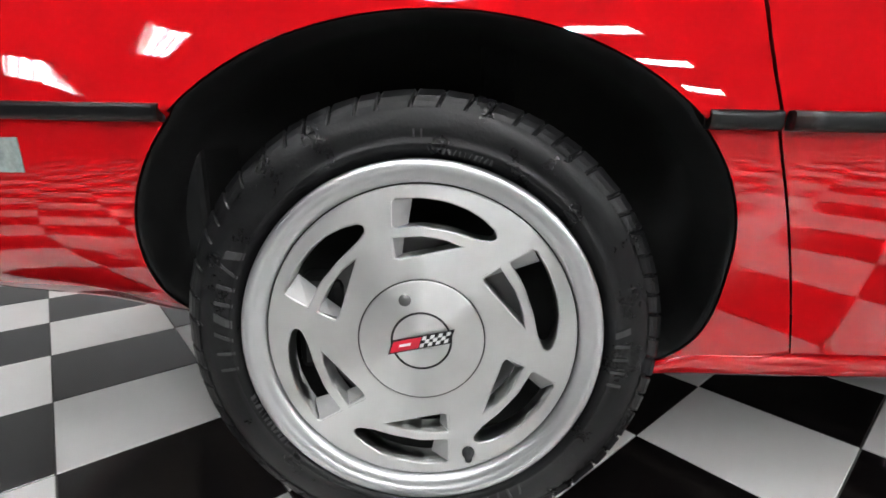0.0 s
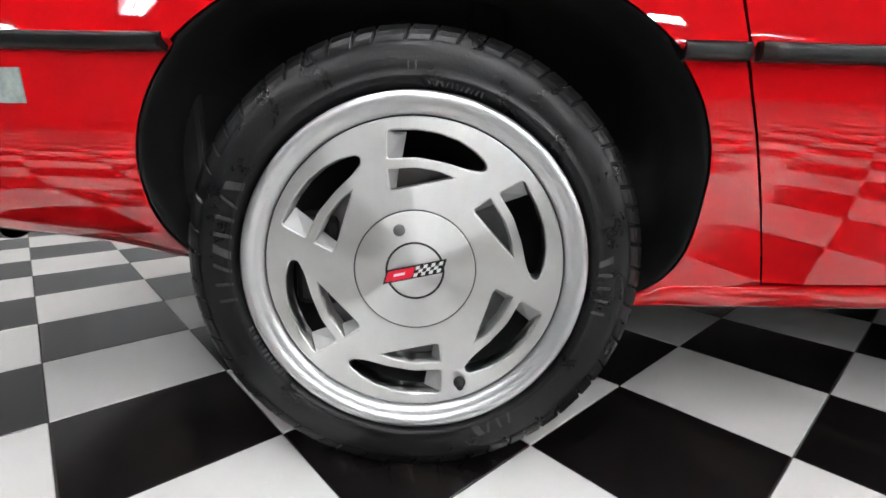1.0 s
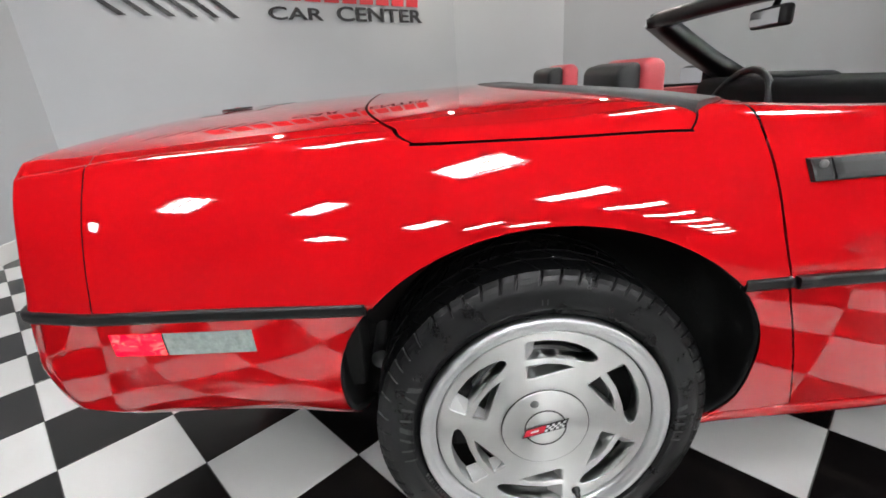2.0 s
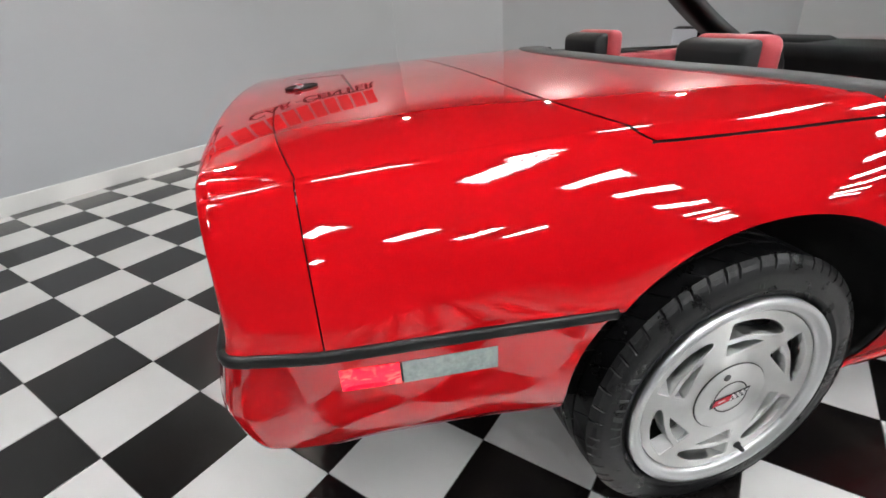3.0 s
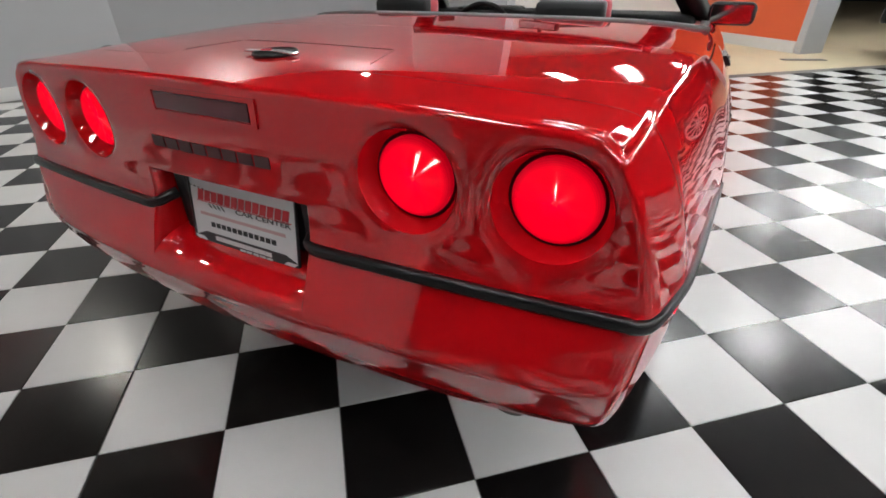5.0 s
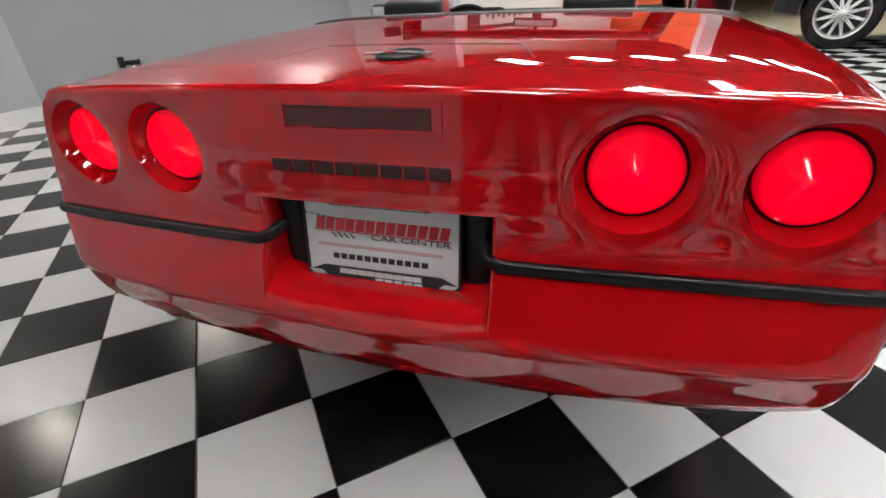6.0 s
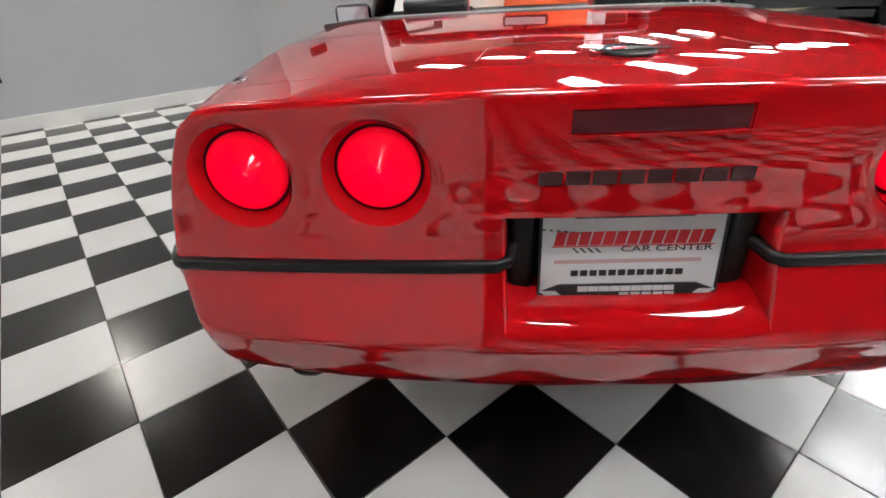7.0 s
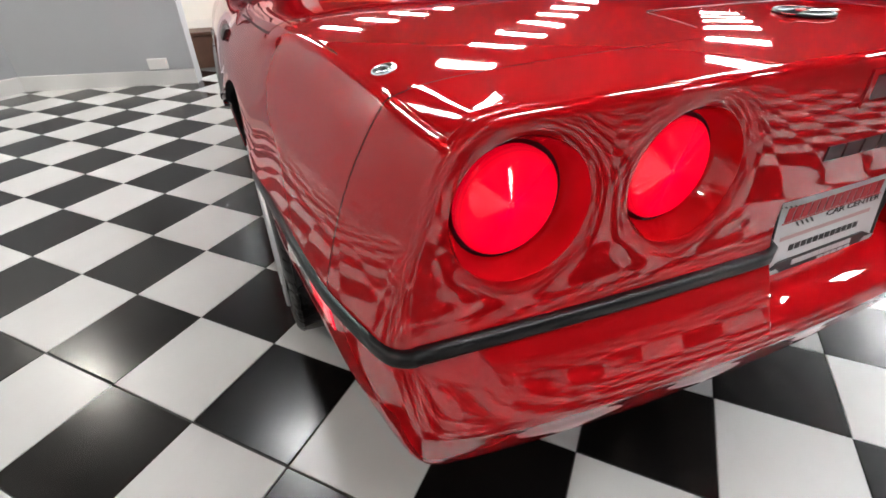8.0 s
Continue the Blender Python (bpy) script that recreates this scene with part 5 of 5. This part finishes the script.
# steering wheel
sw = empty("steering_wheel", pose(-0.36, 1.07, 0.742, 68, 0, 0), "black steering wheel")
sw.parent = car
rim_pts = [(0.18 * math.cos(2 * math.pi * k / 40), 0.18 * math.sin(2 * math.pi * k / 40), 0.0) for k in range(41)]
mesh_part("rim", *sweep(rim_pts, circle(0.014, 10)), BLACK, sw)
v, f = revolve([(0.0, 0.055), (0.02, 0.05), (0.025, 0.0)], 24, "z")
mesh_part("hub", v, f, BLACK, sw)
for a in (0, 180, 270):
    c, s = math.cos(radians(a)), math.sin(radians(a))
    mesh_part("spoke", *sweep([(0.05 * c, 0.05 * s, 0.005), (0.17 * c, 0.17 * s, 0.0)], circle(0.012, 8)), BLACK, sw)
# windscreen
ws = empty("windscreen", None, "raked windscreen in a black frame")
ws.parent = car
top_z, top_y, base_y, base_z = 1.140, 0.83, 1.40, 0.872
hdr = [(0.585 * s, top_y + 0.05 * (1 - s * s), top_z + 0.022 * (1 - s * s)) for s in [-1 + i / 10 for i in range(21)]]
mesh_part("header", *sweep(hdr, [(-0.050, -0.036), (0.046, -0.040), (0.054, -0.004), (0.014, 0.018), (-0.044, 0.014)]), TRIM, ws)
for sx in (1, -1):
    pl = [(sx * (0.745 - 0.16 * t), base_y - (base_y - top_y) * t, base_z - 0.03 + (top_z + 0.005 - base_z + 0.03) * t - 0.02 * math.sin(math.pi * t)) for t in [i / 12 for i in range(13)]]
    mesh_part("pillar", *sweep(pl, [(-0.050, -0.044), (0.048, -0.044), (0.052, 0.018), (-0.042, 0.026)]), TRIM, ws)
gv, gf = [], []
for j in range(9):
    t = j / 8
    for i in range(17):
        s = -1 + i / 8
        gv.append(((0.735 - 0.16 * t) * s, base_y - (base_y - top_y) * t + 0.05 * (1 - s * s), base_z + (top_z - base_z) * t + 0.02 * (1 - s * s)))
for j in range(8):
    for i in range(16):
        a = j * 17 + i
        gf.append((a, a + 1, a + 18, a + 17))
mesh_part("pane", gv, gf, GLASS, ws)
im = empty("inside_mirror", pose(0.045, 0.87, 1.072, 0, 0, -14), "black inside mirror")
im.parent = ws
part("housing", box_bm((-0.11, -0.012, -0.030), (0.11, 0.026, 0.030), 0.012, 3), BLACK, im, smooth=True)
part("glass", box_bm((-0.10, -0.0145, -0.022), (0.10, -0.012, 0.022), 0.002), CHROME, im)
mesh_part("stalk", *sweep([(0, 0.01, 0.02), (0, 0.03, 0.07)], circle(0.01, 8)), BLACK, im)
for sx in (1, -1):
    om = empty("door_mirror", pose(sx * 0.855, 1.17, 0.884, 0, 0, sx * -6), "black door mirror")
    om.parent = car
    hb = box_bm((-0.105, -0.005, -0.055), (0.105, 0.10, 0.055), 0.035, 4)
    for vtx in hb.verts:
        k = max(0.0, vtx.co.y) / 0.10
        vtx.co.z *= 1 - 0.35 * k
        vtx.co.x *= 1 - 0.25 * k
    part("housing", hb, BLACK, om, smooth=True)
    part("glass", box_bm((-0.085, -0.009, -0.040), (0.085, -0.005, 0.040), 0.003), CHROME, om)
    mesh_part("arm", *sweep([(-sx * 0.08, 0.05, -0.03), (-sx * 0.13, 0.06, -0.05)], circle(0.02, 8)), BLACK, om)


# ---- showroom things ----
# sign on the west wall, letters standing off it
sign = empty("wall_sign", pose(-2.58, 0, 0, 0, 0, 90), "wall sign with red blocks over black lettering", "sign")
SIGN_R = mat("sign_red", (0.55, 0.03, 0.04), 0.4, var=0.05, scale=5)
SIGN_B = mat("sign_black", (0.015, 0.015, 0.017), 0.4)
fit_text("lettering", "CAR", 1.575, 2.185, 1.598, 1.715, -0.012, SIGN_B, sign, 0.006, 0.012)
fit_text("lettering", "CENTER", 2.36, 3.60, 1.600, 1.745, -0.012, SIGN_B, sign, 0.006, 0.012)
for k in range(13):
    xa = 0.62 + k * 0.228
    bar("red_block", xa, xa + 0.185, 1.775, 2.12, -0.014, SIGN_R, sign, 0.05)
for k in range(6):
    xa = 0.30 + k * 0.185
    bar("black_dash", xa, xa + 0.06, 1.60, 1.80, -0.014, SIGN_B, sign, -0.26)

# small black bracket low on the north wall
br = empty("wall_bracket", pose(-0.53, 5.0, 0.45, 0, 0, 0), "small black bracket fixed to the grey wall", "bracket")
part("plate", box_bm((-0.095, -0.02, -0.045), (-0.035, -0.001, 0.06), 0.006), BLACK, br)
part("arm", box_bm((-0.05, -0.06, -0.022), (0.10, -0.02, 0.022), 0.012), BLACK, br)
part("cap", box_bm((0.085, -0.066, -0.028), (0.105, -0.014, 0.028), 0.006), BLACK, br)
ob = empty("wall_box", pose(2.50, 4.064, 0.18, 0, 0, -55.6), "white socket box on the grey wall", "socket")
part("cover", box_bm((-0.08, -0.03, -0.045), (0.08, -0.001, 0.045), 0.006), BASE, ob)


# framed picture on the white wall behind the cockpit
pf = empty("wall_picture", pose(5.0, 6.60, 1.78), "pale picture in a broad black frame on the white wall", "picture")
PAPER = mat("picture_paper", (0.62, 0.62, 0.60), 0.5, var=0.10, scale=6)
GREY_INK = mat("grey_ink", (0.16, 0.16, 0.16), 0.5)
part("sheet", box_bm((-0.52, -0.020, -0.26), (0.56, -0.004, 0.26), 0.002), PAPER, pf)
for x0, x1, z0, z1 in ((-0.74, -0.52, -0.36, 0.36), (0.56, 0.74, -0.36, 0.36), (-0.52, 0.56, 0.26, 0.36), (-0.52, 0.56, -0.36, -0.26)):
    part("frame", box_bm((x0, -0.045, z0), (x1, -0.002, z1), 0.006), BLACK, pf)
for k in range(7):
    part("ink_stroke", box_bm((-0.40 + 0.11 * k, -0.0225, -0.16 + 0.03 * (k % 3)), (-0.33 + 0.11 * k, -0.0205, 0.06 + 0.04 * (k % 2)), 0.001), GREY_INK, pf)
sp = empty("wall_speaker", pose(2.18, 4.52, 1.45), "small black box fixed high on the grey wall", "speaker")
part("cabinet", box_bm((-0.10, -0.10, -0.09), (0.10, -0.001, 0.09), 0.012), BLACK, sp)
part("grille", box_bm((-0.085, -0.104, -0.075), (0.085, -0.1005, 0.075), 0.001), LINER, sp)

# ---- beyond the bay ----
BEIGE = mat("beige_floor", (0.60, 0.51, 0.34), 0.5, var=0.10, scale=3, rough_var=0.1)
BORDER = mat("dark_border", (0.10, 0.095, 0.09), 0.5, var=0.15, scale=6)
ORANGE = mat("orange_paint", (0.62, 0.10, 0.03), 0.5, var=0.05, scale=2)
CAR_BLACK = mat("black_car_paint", (0.004, 0.004, 0.0045), 0.3, coat=1.0, coat_rough=0.03, var=0.1, scale=4)
DARK_GLASS = mat("dark_glass", (0.01, 0.011, 0.012), 0.05, coat=1.0)
LAMP_CLEAR = mat("clear_headlamp", (0.55, 0.56, 0.58), 0.1, metal=0.5, coat=1.0)
WOOD = mat("brown_wood", (0.10, 0.045, 0.025), 0.45, var=0.3, scale=10, bump=0.2, bump_scale=80)
part("beige_floor", box_bm((3.35, 3.50, -0.01), (X1, Y1, 0.0)), BEIGE, label="worn beige floor beyond the checkered tiles", category="floor", kind="structure")
part("floor_border", box_bm((3.35, 3.355, -0.01), (X1, 3.50, 0.001)), BORDER, label="dark grey border strip at the tiles' edge", category="floor", kind="structure")
fm = empty("floor_mat", pose(7.12, 4.12, 0, 0, 0, -20), "thin grey mat on the beige floor", "mat")
part("sheet", box_bm((-0.28, -0.06, 0.0), (0.28, 0.06, 0.008), 0.003), BORDER, fm)
ow = empty("partition", pose(7.58, 4.66, 0, 0, 0, -88), "orange painted partition with a grey end post", "partition")
part("panel", box_bm((-2.6, -0.06, 0.0), (0.0, 0.06, 2.4)), ORANGE, ow)
part("skirting", box_bm((-2.6, -0.075, 0.0), (0.0, -0.061, 0.16)), BASE, ow)
part("end_post", box_bm((0.003, -0.07, 0.0), (0.12, 0.36, 2.6), 0.01), WALL, ow)
cab = empty("cabinet", pose(3.17, 4.27, 0, 0, 0, -40), "dark brown wooden cabinet by the wall", "cabinet")
part("carcass", box_bm((-0.075, 0.0, 0.0), (0.12, 0.28, 0.30), 0.006), WOOD, cab)
part("top", box_bm((-0.15, -0.03, 0.303), (0.18, 0.31, 0.335), 0.006), WOOD, cab)
part("side_board", box_bm((-0.125, -0.012, 0.0), (-0.078, 0.27, 0.30), 0.003), mat("light_wood", (0.45, 0.33, 0.17), 0.5, var=0.15, scale=12), cab)


def road_wheel(parent, x, y, r, facing):
    """A tyre and a spoked alloy wheel, its axle along y."""
    w = empty("wheel", pose(x, y, r))
    w.parent = parent
    v, f = revolve([(-0.11, r * 0.68), (-0.12, r * 0.85), (-0.10, r * 0.985), (0.0, r), (0.10, r * 0.985), (0.12, r * 0.85), (0.11, r * 0.68)], 48, "y")
    mesh_part("tyre", v, f, RUBBER, w)
    v, f = revolve([(facing * 0.02, r * 0.60), (facing * 0.09, r * 0.64), (facing * 0.115, r * 0.69), (facing * 0.10, r * 0.72)], 48, "y")
    mesh_part("rim", v, f, ALU, w)
    v, f = revolve([(facing * 0.02, 0.0), (facing * 0.02, r * 0.62)], 32, "y")
    mesh_part("barrel", v, f, LINER, w)
    for k in range(12):
        for s in (-0.24, 0.24):
            a = 2 * math.pi * k / 12
            mesh_part("spoke", *sweep([(r * 0.12 * math.cos(a), facing * 0.075, r * 0.12 * math.sin(a)), (r * 0.67 * math.cos(a + s), facing * 0.095, r * 0.67 * math.sin(a + s))], circle(0.010, 6)), ALU, w)
    v, f = revolve([(facing * 0.06, r * 0.14), (facing * 0.09, r * 0.12), (facing * 0.095, 0.0)], 20, "y")
    mesh_part("hub", v, f, ALU, w)


def parked_car(x, y, rz, label, length, height, r, group=""):
    """A parked black car seen from its side; it faces its own -x."""
    c = empty("parked_car", pose(x, y, 0, 0, 0, rz), label, "car", group)
    axles = (0.0, length * 0.6)
    nose = 0.76 * length
    prof = [(-nose * 0.20, 0.47), (-nose * 0.205, 0.62), (-nose * 0.17, 0.88), (-nose * 0.02, 1.0), (length * 0.14, 1.05), (length * 0.26, height * 0.97), (length * 0.45, height), (length * 0.66, height * 0.96), (length * 0.77, 1.08), (length * 0.79, 0.6), (length * 0.785, 0.34)]
    low = []
    for ax in reversed(axles):
        low += [(ax + (r + 0.06) * math.cos(a), r + (r + 0.06) * math.sin(a)) for a in [math.pi * k / 14 for k in range(15)] if r + (r + 0.06) * math.sin(a) > 0.31]
    outline = prof + low
    bm = bmesh.new()
    va = [bm.verts.new((px, 0.0, pz)) for px, pz in outline]
    face = bm.faces.new(va)
    ext = bmesh.ops.extrude_face_region(bm, geom=[face])
    for g in ext["geom"]:
        if isinstance(g, bmesh.types.BMVert):
            g.co.y += 1.85
    part("body", bm, CAR_BLACK, c)
    part("side_window", box_bm((length * 0.22, -0.006, 1.08), (length * 0.62, 0.002, height * 0.93), 0.002), DARK_GLASS, c)
    part("sill", box_bm((r + 0.1, -0.03, 0.30), (length * 0.6 - r - 0.1, 0.01, 0.40), 0.01), BLACK, c)
    part("headlamp", box_bm((-nose * 0.207, 0.05, 0.70), (-nose * 0.12, 0.32, 0.86), 0.02), LAMP_CLEAR, c)
    part("headlamp", box_bm((-nose * 0.207, 1.53, 0.70), (-nose * 0.12, 1.80, 0.86), 0.02), LAMP_CLEAR, c)
    part("bumper", box_bm((-nose * 0.222, -0.01, 0.47), (-nose * 0.17, 1.86, 0.66), 0.03), CAR_BLACK, c)
    part("bumper_strip", box_bm((-nose * 0.224, 0.10, 0.60), (-nose * 0.221, 1.76, 0.625), 0.001), CHROME, c)
    part("front_plate", box_bm((-nose * 0.226, 0.78, 0.50), (-nose * 0.2225, 1.08, 0.595), 0.001), WALL_W, c, "white front plate")
    for y0 in (0.12, 1.52):
        part("marker_lamp", box_bm((-nose * 0.2245, y0, 0.51), (-nose * 0.221, y0 + 0.22, 0.58), 0.001), LENS_DARK, c, "dark red marker lamp")
    for ax in axles:
        road_wheel(c, ax, 0.10, r, -1)
        road_wheel(c, ax, 1.75, r, 1)
    return c


parked_car(8.02, 3.02, -58, "black off-road wagon with silver spoked wheels, parked", 4.7, 1.85, 0.44)

# ---- floor tiles ----
NEAR_I, NEAR_J = range(-5, 12), range(-8, 9)
tile_w, tile_b = tile_mesh("tile_white", TILE_W), tile_mesh("tile_black", TILE_B)
for i in NEAR_I:
    for j in NEAR_J:
        t = new("tile", tile_b if (i + j) % 2 == 0 else tile_w)
        t.location = (i * T, j * T, 0)
        # two joints stand a little open
        t.scale = (0.988 if i == -1 else 1.0, 0.992 if j == 1 else 1.0, 1.0)
        t.parent = floor
far_v, far_f, far_m = [], [], []
for i in range(-20, 42):
    for j in range(-19, 36):
        if i in NEAR_I and j in NEAR_J:
            continue
        x0, x1, y0, y1 = i * T + 0.0012, (i + 1) * T - 0.0012, j * T + 0.0012, (j + 1) * T - 0.0012
        if (j >= 11 and i > 9) or (i < -9 and j > -4):
            continue
        b = len(far_v)
        far_v += [(x0, y0, 0), (x1, y0, 0), (x1, y1, 0), (x0, y1, 0), (x0, y0, -0.005), (x1, y0, -0.005), (x1, y1, -0.005), (x0, y1, -0.005)]
        far_f += [(b, b + 1, b + 2, b + 3), (b, b + 4, b + 5, b + 1), (b + 1, b + 5, b + 6, b + 2), (b + 2, b + 6, b + 7, b + 3), (b + 3, b + 7, b + 4, b)]
        far_m += [0 if (i + j) % 2 == 0 else 1] * 5
far = mesh_part("floor_tiles", far_v, far_f, TILE_B, floor, smooth=False, kind="stuff")
far.data.materials.append(TILE_W)
far.data.polygons.foreach_set("material_index", far_m)
